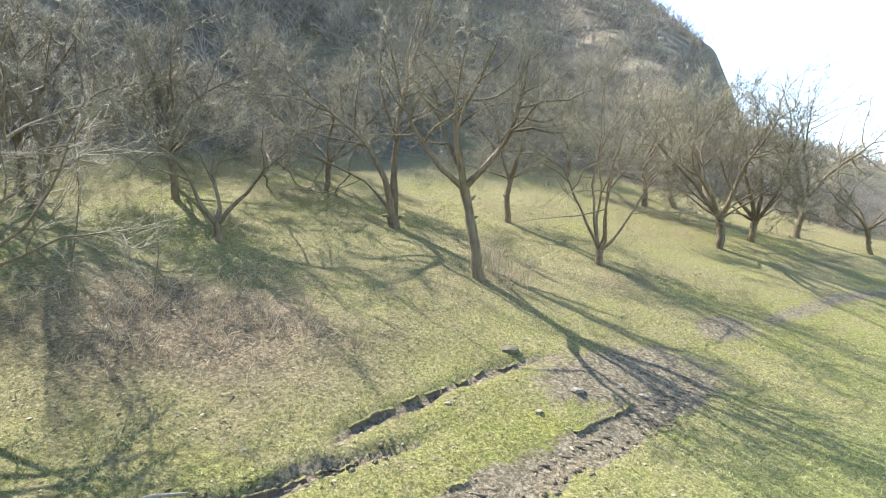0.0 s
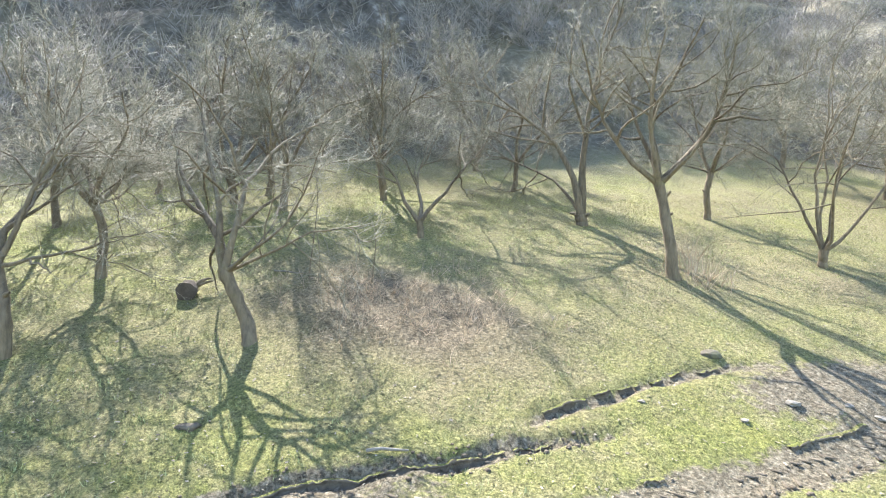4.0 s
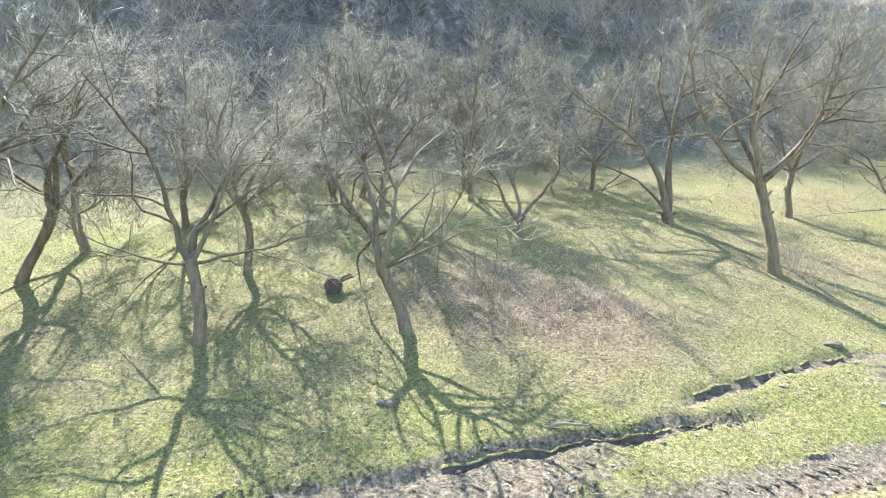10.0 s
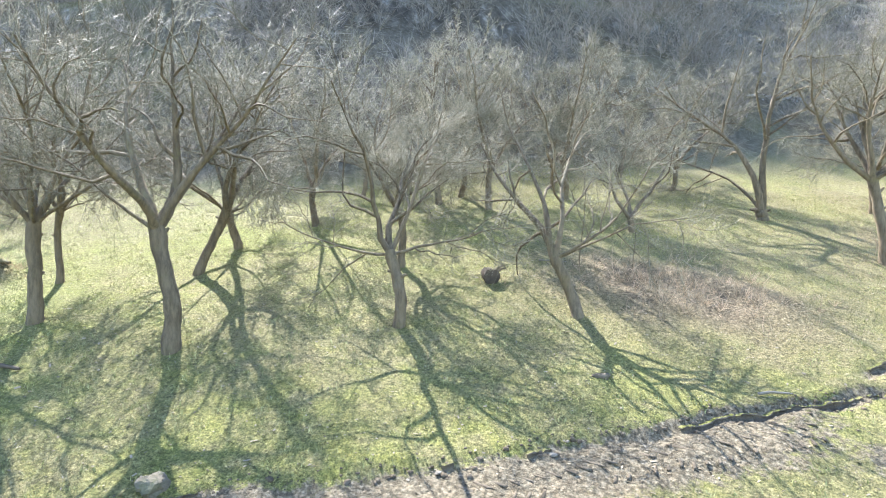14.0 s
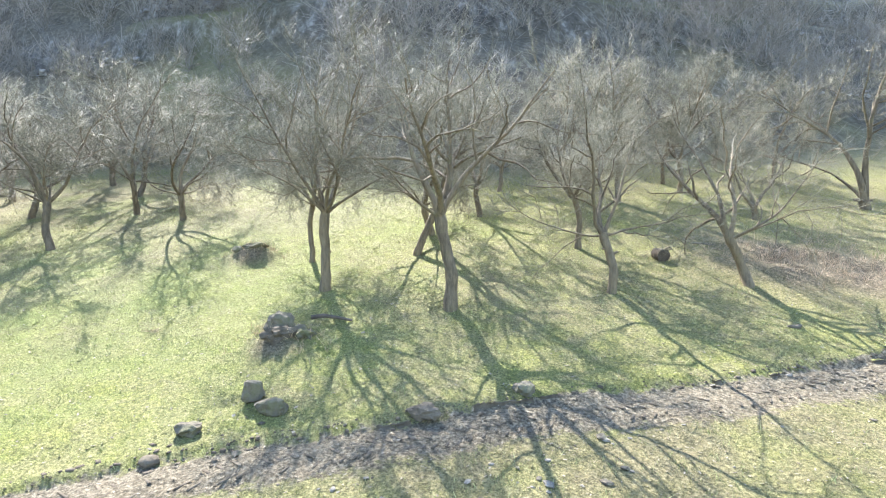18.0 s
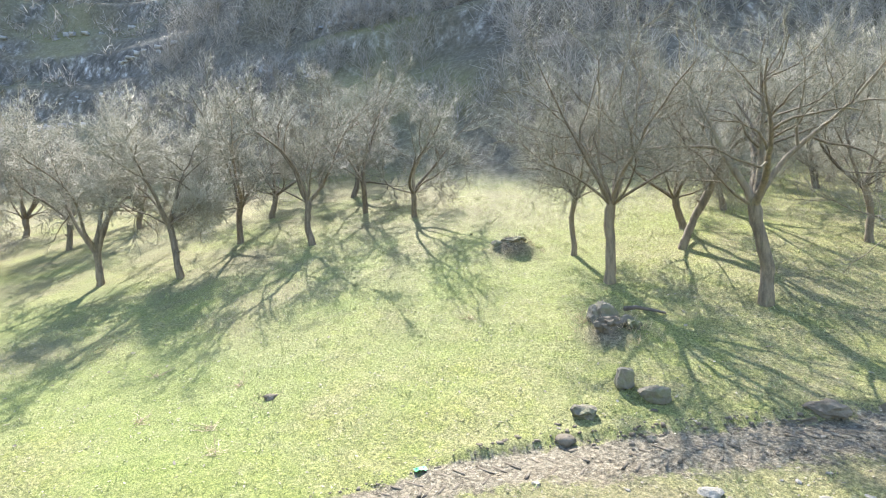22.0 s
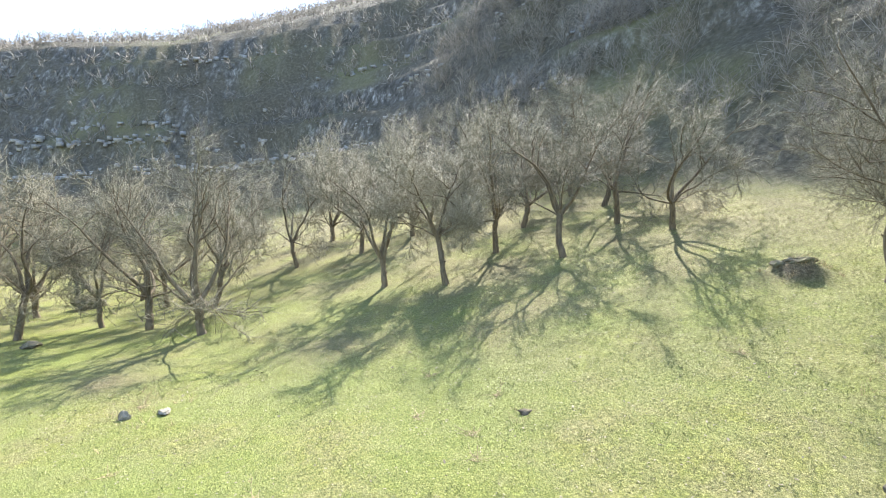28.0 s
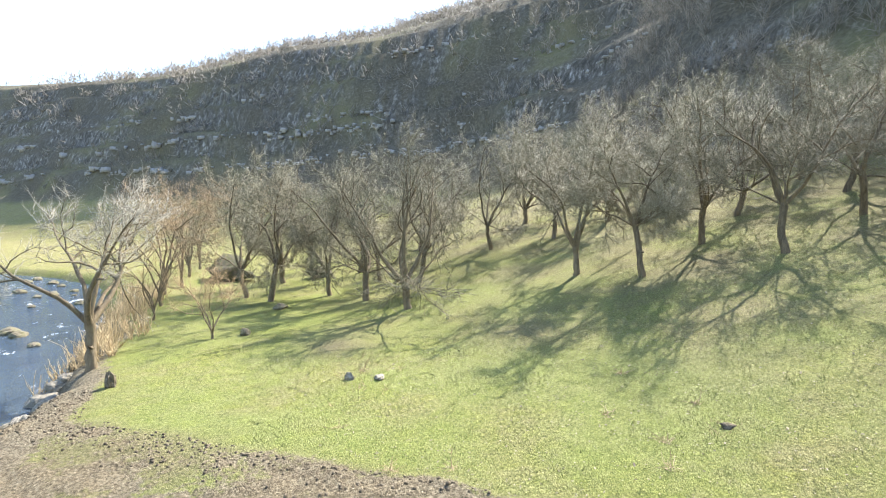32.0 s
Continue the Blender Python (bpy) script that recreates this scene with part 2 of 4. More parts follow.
def masks(x, y):
    u = climb(x, y)
    e = track_edge(x)
    wob = 0.12 * fbm(x, y, 1.3, 3)
    d = e - u + wob                                   # metres below the track's upper edge
    band = sig((d - 0.12) / 0.11) * sig((1.25 - d) / 0.18)
    left = sig((-2.6 - x) / 0.5) * sig((x + 19) / 1.0)
    mud = band * left
    # separate ruts where the track climbs out to the right
    right = sig((x + 2.4) / 0.3)
    rut_a = np.exp(-((u - np.interp(x, (-1.6, 0.4, 3), (-2.62, -1.85, -1.7)) + 0.5 * wob + 0.1 * fbm(x, y, 0.5, 51)) / (0.12 + 0.05 * fbm(x, y, 0.8, 52))) ** 2) * sig((x + 1.7) / 0.1) * sig((1.6 - x) / 0.4)
    rut_b = np.exp(-((d - 0.1 + 0.09 * fbm(x, y, 0.5, 53)) / (0.12 + 0.05 * fbm(x, y, 0.8, 54))) ** 2) * sig((x + 5) / 0.4) * sig((-0.7 - x) / 0.3)
    low = np.exp(-((u - np.interp(x, (-3, -0.2, 2.1, 4.5), (-4.75, -4.2, -3.75, -3.2)) + wob) / 0.42) ** 4) * sig((x + 3.4) / 0.5) * sig((4.6 - x) / 0.6)
    pool = np.exp(-(((x - 2.6) / 1.7) ** 2 + ((u + 2.5) / 0.75) ** 2) ** 1.5) + 0.9 * np.exp(-(((x - 5.9) / 0.9) ** 2 + ((u + 1.8) / 0.55) ** 2) ** 1.5)
    far = np.exp(-((d - 0.4) / 0.4) ** 2) * sig((x - 7) / 0.6) * 0.8 * sig((22 - x) / 3)
    mud = np.clip(mud + right * (0.85 * low + pool + far) + rut_a + rut_b, 0, 1)
    # bare, trampled bank near the river
    bank = sig((x + 26.5) / 0.8) * sig((-16.2 - x) / 1.2) * sig((np.interp(x, (-26, -23.7, -22.5, -21.3, -20.1, -18.9, -17.6), (-15.0, -14.5, -12.75, -11.0, -9.4, -7.6, -6.2)) - y + 2 * wob) / 0.25)
    strip = sig((river_side(x, y) + 2.0 + wob) / 0.2) * sig((x + 40) / 3)
    mud = np.clip(mud + bank * (0.66 + 0.8 * fbm(x, y, 1.3, 23)) + 0.9 * strip, 0, 1)
    litter = 0.95 * np.exp(-(((x + 17.6) / 0.6) ** 2 + ((y - 3.9) / 0.35) ** 2) ** 1.5) + 0.9 * np.exp(-(((x + 14.25) / 0.45) ** 2 + ((y - 0.35) / 0.35) ** 2) ** 1.5) + 0.85 * bank * sig(4 * fbm(x, y, 1.2, 62) + 1) + 0.95 * np.exp(-(((x + 3.9 + 0.6 * fbm(x, y, 0.9, 75)) / 2.1) ** 2 + ((y - 8.3 + 0.5 * fbm(x, y, 0.8, 76)) / 1.7) ** 2)) + (0.65 + 0.3 * fbm(x, y, 1.5, 61)) * (np.exp(-(((x + 28.0) / 2.0) ** 2 + ((y + 9.2) / 1.1) ** 2)) + 0.8 * np.exp(-(((x + 25.2) / 1.6) ** 2 + ((y + 4.3) / 1.3) ** 2)))
    orchard = sig((x + 13.5) / 1.2) * sig((u - track_edge(x) - 0.2) / 0.4) * sig((toe(x) - u) / 1.5)
    litter = litter + 0.42 * orchard * sig(5 * fbm(x, y, 1.6, 64) - 0.2) + 0.6 * sig((d - 0.9) / 0.25) * sig((3.6 - d) / 0.5) * sig((x + 16.5) / 0.8) * sig((-4 - x) / 1.5) * sig(5 * fbm(x, y, 0.9, 65) + 0.4)
    shade_floor = sig((-18 - x) / 1.5) * sig((u + 3.5) / 1.2) * sig((toe(x) - u) / 1.5)
    litter = litter + 0.6 * shade_floor * sig(5 * fbm(x, y, 1.8, 67) + 0.3) + 0.4 * np.exp(-(((x - 2.0) / 2.6) ** 2 + ((y - 13.2) / 2.4) ** 2)) * sig(5 * fbm(x, y, 0.9, 68) + 0.3)
    dry = 0.45 * shade_floor * sig(4 * fbm(x, y, 2.5, 69)) + 0.45 * np.exp(-(((x - 2.2) / 3.0) ** 2 + ((y - 12.6) / 2.4) ** 2)) + 0.3 * sig((x + 6) / 3) * sig((6 - np.abs(u - 5)) / 2) + 0.25 * orchard * sig(4 * fbm(x, y, 2.3, 66)) + (0.15 + 0.35 * sig((x + 14) / 3)) * sig((u - toe(x) + 2) / 1.0)
    dry = dry + 0.5 * right * sig((-4.2 - u) / 0.4) * sig((u + 6.5) / 0.6) * sig((9 - x) / 2)
    dry = dry + 0.55 * sig((d - 1.15) / 0.2) * sig((3.4 - d) / 0.5) * sig((x + 17) / 1.0) * sig((-1 - x) / 1.0) * sig(3 * fbm(x, y, 1.0, 63) + 0.6)
    return mud, np.clip(litter, 0, 1), np.clip(dry, 0, 1), rut_a, rut_b, band * left, low * right


def land(x, y, detail=True):
    x, y = np.asarray(x, float), np.asarray(y, float)
    u = climb(x, y)
    z = 2.2 + 0.032 * np.clip(u, -30, 60) + 0.274 * (splus(u + 6.38, 1.6) - splus(6.38, 1.6))
    r, az = np.hypot(x - CX, y - CY), np.degrees(np.arctan2(-(x - CX), y - CY))
    over = u - toe(x)
    turn = (contour(x + 0.5) - contour(x - 0.5))
    rise = (0.98 + 0.28 * sig((-34 - x) / 4) - 0.2 * sig((x - 3) / 3)) / (0.788 + 0.616 * turn) - 0.306      # the hill stands about as steep as the sun
    hill = rise * splus(over - 1.5, 0.9) + sig((over - 4) / 2) * (0.7 * fbm(x, y, 7, 5) + 0.7 * fbm(x, y, 24, 8))
    z = z + hill
    z = z + sig((over - 8) / 3) * (0.75 - 0.3 * sig((x - 6) / 4)) * np.sin(z * 2 * np.pi / 5.5 + fbm(x, y, 30, 4) * 3)
    tier = z / 4.6 + 0.5 * fbm(x, y, 22, 35)
    frac = tier - np.floor(tier)
    z = z + sig((over - 9) / 2) * sig((-24 - x) / 5) * 4.6 * 0.62 * (sig((frac - 0.5) / 0.075) - frac)
    cap = 3.9 + np.minimum(r, 420) * np.tan(np.radians(np.interp(az, SKY_AZ, SKY_EL))) + 0.5 * fbm(x, y, 14, 11)
    far = sig((r - 24) / 1.5)
    k = 1.2
    capped = -k * np.logaddexp(-z / k, -cap / k)
    z = z * (1 - far) + capped * far
    d = river_side(x, y)
    cut = sig((d + 0.75) / 0.28) * sig((7.6 - d) / 0.5) * sig((x + 92) / 2)
    z = z * (1 - cut) + (WATER - 0.45) * cut
    z = z - sig((d - 7) / 3) * 0.5 * sig((30 - u) / 5) * sig((-u) / 2)
    if detail:
        close = r < 50
        if np.any(close):
            z = np.array(z)
            z[close] = relief(x[close], y[close], z[close])
    return z


def relief(x, y, z):
    """Ruts, clods and humps of the near ground, laid over the height z."""
    near = sig((30 - np.hypot(x - CX, y - CY)) / 4)
    mud, litter, dry, rut_a, rut_b, band, low = masks(x, y)
    e = track_edge(x) - climb(x, y) + 0.12 * fbm(x, y, 1.3, 3)
    z = z + near * (0.035 * fbm(x, y, 1.1, 1) + 0.018 * fbm(x, y, 0.35, 2))
    z = z - 0.10 * np.clip(rut_a, 0, 1) - 0.10 * np.clip(rut_b, 0, 1) - 0.05 * low
    keen = e + 0.09 * fbm(x, y, 0.9, 57)
    z = z - 0.10 * sig((keen - 0.07) / 0.03) * np.exp(-np.clip(keen, 0, 9) / 0.55) * sig((x + 18.6) / 0.8) * sig((-1.2 - x) / 0.5) * sig(fbm(x, y, 1.7, 58) * 6 + 2.5)
    z = z + 0.025 * np.exp(-((keen + 0.06) / 0.1) ** 2) * sig((x + 18.6) / 0.8) * sig((-1.2 - x) / 0.5) * sig(fbm(x, y, 0.5, 59) * 6)
    z = z + near * mud * (0.045 + 0.012 * sig((-17 - x) / 1)) * fbm(x, y, 0.3, 7)
    z = z + 0.08 * litter * (1 + fbm(x, y, 0.6, 6))
    z = z + 0.24 * np.exp(-(((x + 17.6) / 0.55) ** 2 + ((y - 4.1) / 0.36) ** 2) ** 1.5)
    z = z + 0.22 * np.exp(-(((x + 14.3) / 0.9) ** 2 + ((y - 0.75) / 0.7) ** 2) ** 1.2)
    z = z - 0.16 * np.exp(-(((x + 27.6) / 2.0) ** 2 + ((y + 6.3) / 1.3) ** 2))
    return z


def on_land(x, y):
    return float(land(np.array([x]), np.array([y]))[0])


def mesh_of(name, verts, quads, smooth=True, tris=None):
    """A mesh from arrays of corners, four-cornered faces and, at will, triangles."""
    me = bpy.data.meshes.new(name)
    verts = np.asarray(verts, np.float32)
    sets = [np.asarray(q, np.int32) for q in (quads, tris) if q is not None and len(q)]
    me.vertices.add(len(verts))
    me.vertices.foreach_set("co", verts.ravel())
    corners = np.concatenate([q.ravel() for q in sets])
    sizes = np.concatenate([np.full(len(q), q.shape[1], np.int32) for q in sets])
    me.loops.add(len(corners))
    me.loops.foreach_set("vertex_index", corners)
    me.polygons.add(len(sizes))
    me.polygons.foreach_set("loop_start", np.concatenate([[0], np.cumsum(sizes)[:-1]]).astype(np.int32))
    if smooth:
        me.polygons.foreach_set("use_smooth", np.ones(len(sizes), bool))
    me.update(calc_edges=True)
    return me


def build_ground():
    rad = np.concatenate([np.linspace(0.002, 2.5, 12), np.linspace(2.6, 20, 190), np.linspace(20.12, 27, 54), np.geomspace(27.25, 75, 75), np.linspace(76, 250, 100), np.geomspace(258, 1800, 20)])
    ang = np.radians(np.concatenate([np.linspace(30, 242, 560, endpoint=False), np.linspace(242, 390, 90, endpoint=False)]))
    n = len(ang)
    x = CX + rad[:, None] * np.cos(ang)[None, :]
    y = CY + rad[:, None] * np.sin(ang)[None, :]
    x, y = x.ravel(), y.ravel()
    z = land(x, y)
    i, j = np.meshgrid(np.arange(len(rad) - 1), np.arange(n), indexing="ij")
    a, b = i * n + j, i * n + (j + 1) % n
    quads = np.stack([a, a + n, b + n, b], -1).reshape(-1, 4)
    me = mesh_of("ground", np.stack([x, y, z], -1), quads)
    u = climb(x, y)
    mud, litter, dry = np.zeros((3, len(x)))
    close = np.hypot(x - CX, y - CY) < 60
    mud[close], litter[close], dry[close] = masks(x[close], y[close])[:3]
    over = u - toe(x)
    scrub = sig((over - 0.3 + 0.8 * fbm(x, y, 2.2, 9)) / 0.5)
    up, steep = over > 0, np.zeros(len(x))
    hx, hy = x[up], y[up]
    steep[up] = np.hypot(land(hx + 0.6, hy, False) - land(hx - 0.6, hy, False), land(hx, hy + 0.6, False) - land(hx, hy - 0.6, False)) / 1.2
    rock = sig((steep - 1.45) / 0.2) * sig((over - 6) / 2) * sig(fbm(x, y, 8, 13) * 7 + 0.4) * (1 - 0.75 * sig((x - 0) / 3))
    near = sig((40 - np.hypot(x - CX, y - CY)) / 4)
    # the spur's pale ledges: bands by height, straw with sunlight put into the colour
    for key, val in (("mud", mud * near), ("litter", litter), ("dry", np.clip(dry + 0.45 * sig((np.hypot(x - CX, y - CY) - 62) / 6), 0, 1)), ("lush", 0.8 * (sig((-14.5 - x + 1.5 * fbm(x, y, 3, 27)) / 1.5) * sig((4 - u) / 3) + sig((x + 1) / 2) * sig((-5.0 - 0.4 * fbm(x, y, 3, 27) - u) / 0.6)) * sig((40 + x) / 6) * (0.75 + 0.25 * fbm(x, y, 2.0, 29)) * (1 - 0.75 * sig(7 * fbm(x, y, 1.6, 73) - 1.8))), ("scrub", scrub * (1 - 0.55 * sig(fbm(x, y, 8, 15) * 6 - 2))), ("rock", rock), ("sunlit_shelf", 0.9 * sig((over - 5) / 2) * sig((np.sin(z * 2 * np.pi / 4.6 + 2 * fbm(x, y, 20, 34)) - 0.55) / 0.1) * sig((x - 3) / 2) * sig(fbm(x, y, 6, 33) * 6 + 0.8))):
        at = me.attributes.new(key, "FLOAT", "POINT")
        at.data.foreach_set("value", val.astype(np.float32))
    me.materials.append(GROUND)
    return tagged(new("ground", me), "early-spring meadow slope with short grass, muddy tractor ruts and a scrub hillside", "ground", kind="structure")


ground = build_ground()


# ---- branching wood ----
class Wood:
    """Tapered tubes gathered by size class, then meshed at once."""

    def __init__(self):
        self.lines, self.many, self.tips = {}, [], []

    def add(self, pts, radii, sides):
        self.lines.setdefault((len(pts), sides), []).append((pts, radii))

    def add_many(self, pts, radii, sides=3):
        """Lines (n, k, 3) that all share the radii (k)."""
        self.many.append((pts, np.broadcast_to(np.asarray(radii, float), pts.shape[:2]), sides))

    def add_tips(self, pts, radius):
        """Spurs (n, 2, 3) that end in a point."""
        self.tips.append((pts, radius))

    def mesh(self, name, material):
        vs, qs, ts, base = [], [], [], 0
        sets = [(np.array([i[0] for i in items], float), np.array([i[1] for i in items], float), s)
                for (k, s), items in self.lines.items()] + self.many
        for p, r, s in sets:
            n, k = p.shape[:2]
            t = np.empty_like(p)
            t[:, 1:-1] = p[:, 2:] - p[:, :-2]
            t[:, 0], t[:, -1] = p[:, 1] - p[:, 0], p[:, -1] - p[:, -2]
            t /= np.linalg.norm(t, axis=-1, keepdims=True) + 1e-9
            ref = np.where(np.abs(t[:, :1, 2:]) > 0.8, np.array([1.0, 0, 0]), np.array([0, 0, 1.0]))
            a = np.cross(t, ref)
            a /= np.linalg.norm(a, axis=-1, keepdims=True) + 1e-9
            b = np.cross(t, a)
            th = np.arange(s) * 2 * np.pi / s
            ring = a[:, :, None] * np.cos(th)[:, None] + b[:, :, None] * np.sin(th)[:, None]
            v = p[:, :, None] + ring * r[:, :, None, None]
            vs.append(v.reshape(-1, 3))
            ii, kk, ss = np.meshgrid(np.arange(n), np.arange(k - 1), np.arange(s), indexing="ij")
            c0 = base + (ii * k + kk) * s
            q = np.stack([c0 + ss, c0 + (ss + 1) % s, c0 + s + (ss + 1) % s, c0 + s + ss], -1).reshape(-1, 4)
            qs.append(q)
            base += n * k * s
        for p, r in self.tips:
            n = len(p)
            t = p[:, 1] - p[:, 0]
            a = np.cross(t, np.where(np.abs(t[:, 2:]) > 0.8 * np.linalg.norm(t, axis=1, keepdims=True), np.array([1.0, 0, 0]), np.array([0, 0, 1.0])))
            a *= r / (np.linalg.norm(a, axis=1, keepdims=True) + 1e-9)
            b = np.cross(t, a)
            b *= r / (np.linalg.norm(b, axis=1, keepdims=True) + 1e-9)
            vs.append(np.stack([p[:, 0] + a, p[:, 0] - 0.5 * a + 0.87 * b, p[:, 0] - 0.5 * a - 0.87 * b, p[:, 1]], 1).reshape(-1, 3))
            c = base + 4 * np.arange(n)[:, None]
            ts += [c + (0, 1, 3), c + (1, 2, 3), c + (2, 0, 3)]
            base += 4 * n
        me = mesh_of(name, np.concatenate(vs), np.concatenate(qs), True, np.concatenate(ts) if ts else None)
        me.materials.append(material)
        return me


def sprout(gen, lines, per, start, spread, length, k, wander, lift):
    """Shoots off the lines (n, K, 3): per on each, past the share start of its length; (n * per, k, 3)."""
    p = np.repeat(lines, per, axis=0)
    n, steps = len(p), p.shape[1] - 1
    f = gen.uniform(start, 0.999, n) * steps
    i = f.astype(int)
    lo, hi = p[np.arange(n), i], p[np.arange(n), i + 1]
    q = lo + (hi - lo) * (f - i)[:, None]
    d = hi - lo
    d /= np.linalg.norm(d, axis=1, keepdims=True) + 1e-9
    side = gen.normal(0, 1, (n, 3))
    side -= (side * d).sum(1, keepdims=True) * d
    side /= np.linalg.norm(side, axis=1, keepdims=True) + 1e-9
    s = gen.uniform(spread[0], spread[1], n)[:, None]
    d = d * np.cos(s) + side * np.sin(s)
    step = gen.uniform(length[0], length[1], n)[:, None] / (k - 1)
    out = [q]
    for _ in range(k - 1):
        d = d + gen.normal(0, wander, (n, 3)) + (0, 0, lift)
        d /= np.linalg.norm(d, axis=1, keepdims=True) + 1e-9
        out.append(out[-1] + d * step)
    return np.stack(out, 1)


def part(name, me, parent, label=""):
    ob = new(name, me)
    ob.parent = parent
    return tagged(ob, label) if label else ob


def bent(rng, p, d, length, k, wander, lift):
    """Points of a branch that starts at p along d and wanders."""
    pts, d = [p], d.normalized()
    for _ in range(k - 1):
        d = (d + Vector((rng.gauss(0, wander), rng.gauss(0, wander), rng.gauss(0, wander) + lift))).normalized()
        p = p + d * (length / (k - 1))
        pts.append(p)
    return pts, d


def side_way(rng, d, spread):
    """A direction that leaves d at about spread radians."""
    ax = d.orthogonal().normalized()
    ax.rotate(Matrix.Rotation(rng.uniform(0, 2 * math.pi), 3, d))
    return (d * math.cos(spread) + ax * math.sin(spread)).normalized()


def taper(r0, r1, k):
    return [r0 + (r1 - r0) * i / (k - 1) for i in range(k)]


def fruit_tree(seed, h=5.2, r=0.13, fork=1.3, lean=(0.0, 0.0), limbs=None, n=4, tilt=36, dense=1.0, droop=0.0, twig_mat=None, stout=0.75, bend=0.1, wide=1.0):
    """A bare orchard tree; limbs: (azimuth from +x, tilt from upright, share of the crown's length, share of the trunk's girth)."""
    rng, gen = random.Random(seed), np.random.RandomState(seed)
    base = new("fruit_tree")
    trunk = Wood()
    pts, k = [], 13
    r *= 0.84
    turn, phase = rng.uniform(0, 6.28), rng.uniform(0, 6.28)
    for i in range(k):
        f = i / (k - 1)
        sway = bend * fork * 0.5 * (math.sin(f * 5.2 + phase) - math.sin(phase) * (1 - f)) * min(1, 3 * f)
        kink = 0.12 * r if 0 < i < k - 1 else 0.0
        pts.append(Vector((lean[0] * f ** 1.4 + sway * math.cos(turn) + rng.uniform(-kink, kink),
                           lean[1] * f ** 1.4 + sway * math.sin(turn) + rng.uniform(-kink, kink), -0.2 + (fork + 0.2) * f)))
    rr = [r * (1.5, 1.22, 1.06, 1.0, 0.96, 0.94, 0.92, 0.9, 0.9, 0.9, 0.92, 0.96, 0.9)[i] * rng.uniform(0.92, 1.1) for i in range(k)]
    trunk.add(pts, rr, 10)
    for _ in range(2):                                    # knots and sawn stubs
        i = rng.randint(5, k - 2)
        kp, _ = bent(rng, pts[i], side_way(rng, Vector((0, 0, 1)), rng.uniform(0.7, 1.3)), r * rng.uniform(1.0, 1.9), 4, 0.15, 0.05)
        trunk.add(kp, taper(r * 0.5, r * 0.2, 4), 7)
    part("trunk", trunk.mesh("trunk", BARK), base)
    top = pts[-1]
    crown_len = h - fork
    if limbs is None:
        a0 = rng.uniform(0, 360)
        limbs = [(a0 + i * 360 / n + rng.uniform(-25, 25), rng.uniform(tilt - 14, tilt + 14), rng.uniform(0.85, 1.08)) for i in range(n)]
        limbs += [(a0 + (i + 0.5) * 360 / n + rng.uniform(-20, 20), rng.uniform(50, 68), rng.uniform(0.5, 0.68), 0.36) for i in range(n)]
    crown, branches = Wood(), []
    bare = 0.4 if stout > 1.1 else 0.32 if droop == 0 else 0.16
    for az, ti, share, *girth in limbs:
        limb = Wood()
        ln = crown_len * share * 0.92
        d = Vector((math.cos(radians(az)) * math.sin(radians(ti)), math.sin(radians(az)) * math.sin(radians(ti)), math.cos(radians(ti))))
        lp, _ = bent(rng, top - Vector((0, 0, 0.07)), d, ln, 11, 0.14, 0.03 - 0.6 * droop)
        lr = r * (girth[0] if girth else rng.uniform(0.62, 0.8))
        radii = [lr * (1 - 0.86 * (i / 10) ** 0.7) * rng.uniform(0.9, 1.1) for i in range(11)]
        limb.add(lp, radii, 7)
        for j in range(int(8 * dense + 0.5)):
            f = bare + (0.98 - bare) * (j + rng.random()) / (8 * dense)
            i = min(int(f * 10), 9)
            q = lp[i].lerp(lp[i + 1], f * 10 - i)
            dd = (lp[i + 1] - lp[i]).normalized()
            l2 = ln * rng.uniform(0.36, 0.6) * (1.25 - 0.6 * f) * wide
            r2 = radii[i] * rng.uniform(0.46, 0.74)
            bp, _ = bent(rng, q, side_way(rng, dd, rng.uniform(0.55, 1.25)), l2, 7, 0.22, 0.015 - droop)
            limb.add(bp, [max(0.006, r2 * (1 - 0.75 * m / 6) * rng.uniform(0.88, 1.12)) for m in range(7)], 5)
            branches.append(bp)
        branches.append([lp[m] for m in (5, 6, 7, 8, 9, 10)] + [lp[10] + (lp[10] - lp[9]) * 0.6])
        part("limb", limb.mesh("limb", BARK), base)
    branches = np.array(branches, float)
    twigs = sprout(gen, branches, int(10 * dense + 0.5), 0.12, (0.4, 1.3), (0.25 * wide, 0.8 * wide), 4, 0.22, 0.02 - 1.6 * droop)
    shoots = sprout(gen, branches, 2, 0.5, (0.2, 0.7), (0.4, 1.0), 4, 0.07, 0.3 - 3 * droop)
    spurs = sprout(gen, np.concatenate([twigs, shoots]), int((10 if stout > 1 else 8) * dense + 0.5), 0.08, (0.4, 1.3), (0.08, 0.44), 2, 0.15, 0.04 - droop)
    crown.add_many(twigs, np.array((0.0068, 0.005, 0.0036, 0.0022)) * stout)
    crown.add_many(shoots, np.array((0.006, 0.005, 0.0035, 0.002)) * stout)
    crown.add_tips(spurs, 0.0034 * stout)
    part("crown", crown.mesh("crown", twig_mat or TWIG), base, "dense bare grey-brown twigs")
    return base


TREE_LABEL = "bare grey-barked fruit tree on the grassy orchard slope"


def plant(tree, x, y, label=TREE_LABEL, spin=0.0, size=1.0):
    tree.matrix_basis = pose(x, y, on_land(x, y), 0, 0, spin) @ Matrix.Scale(size, 4)
    return tagged(tree, label, "tree", "orchard trees")


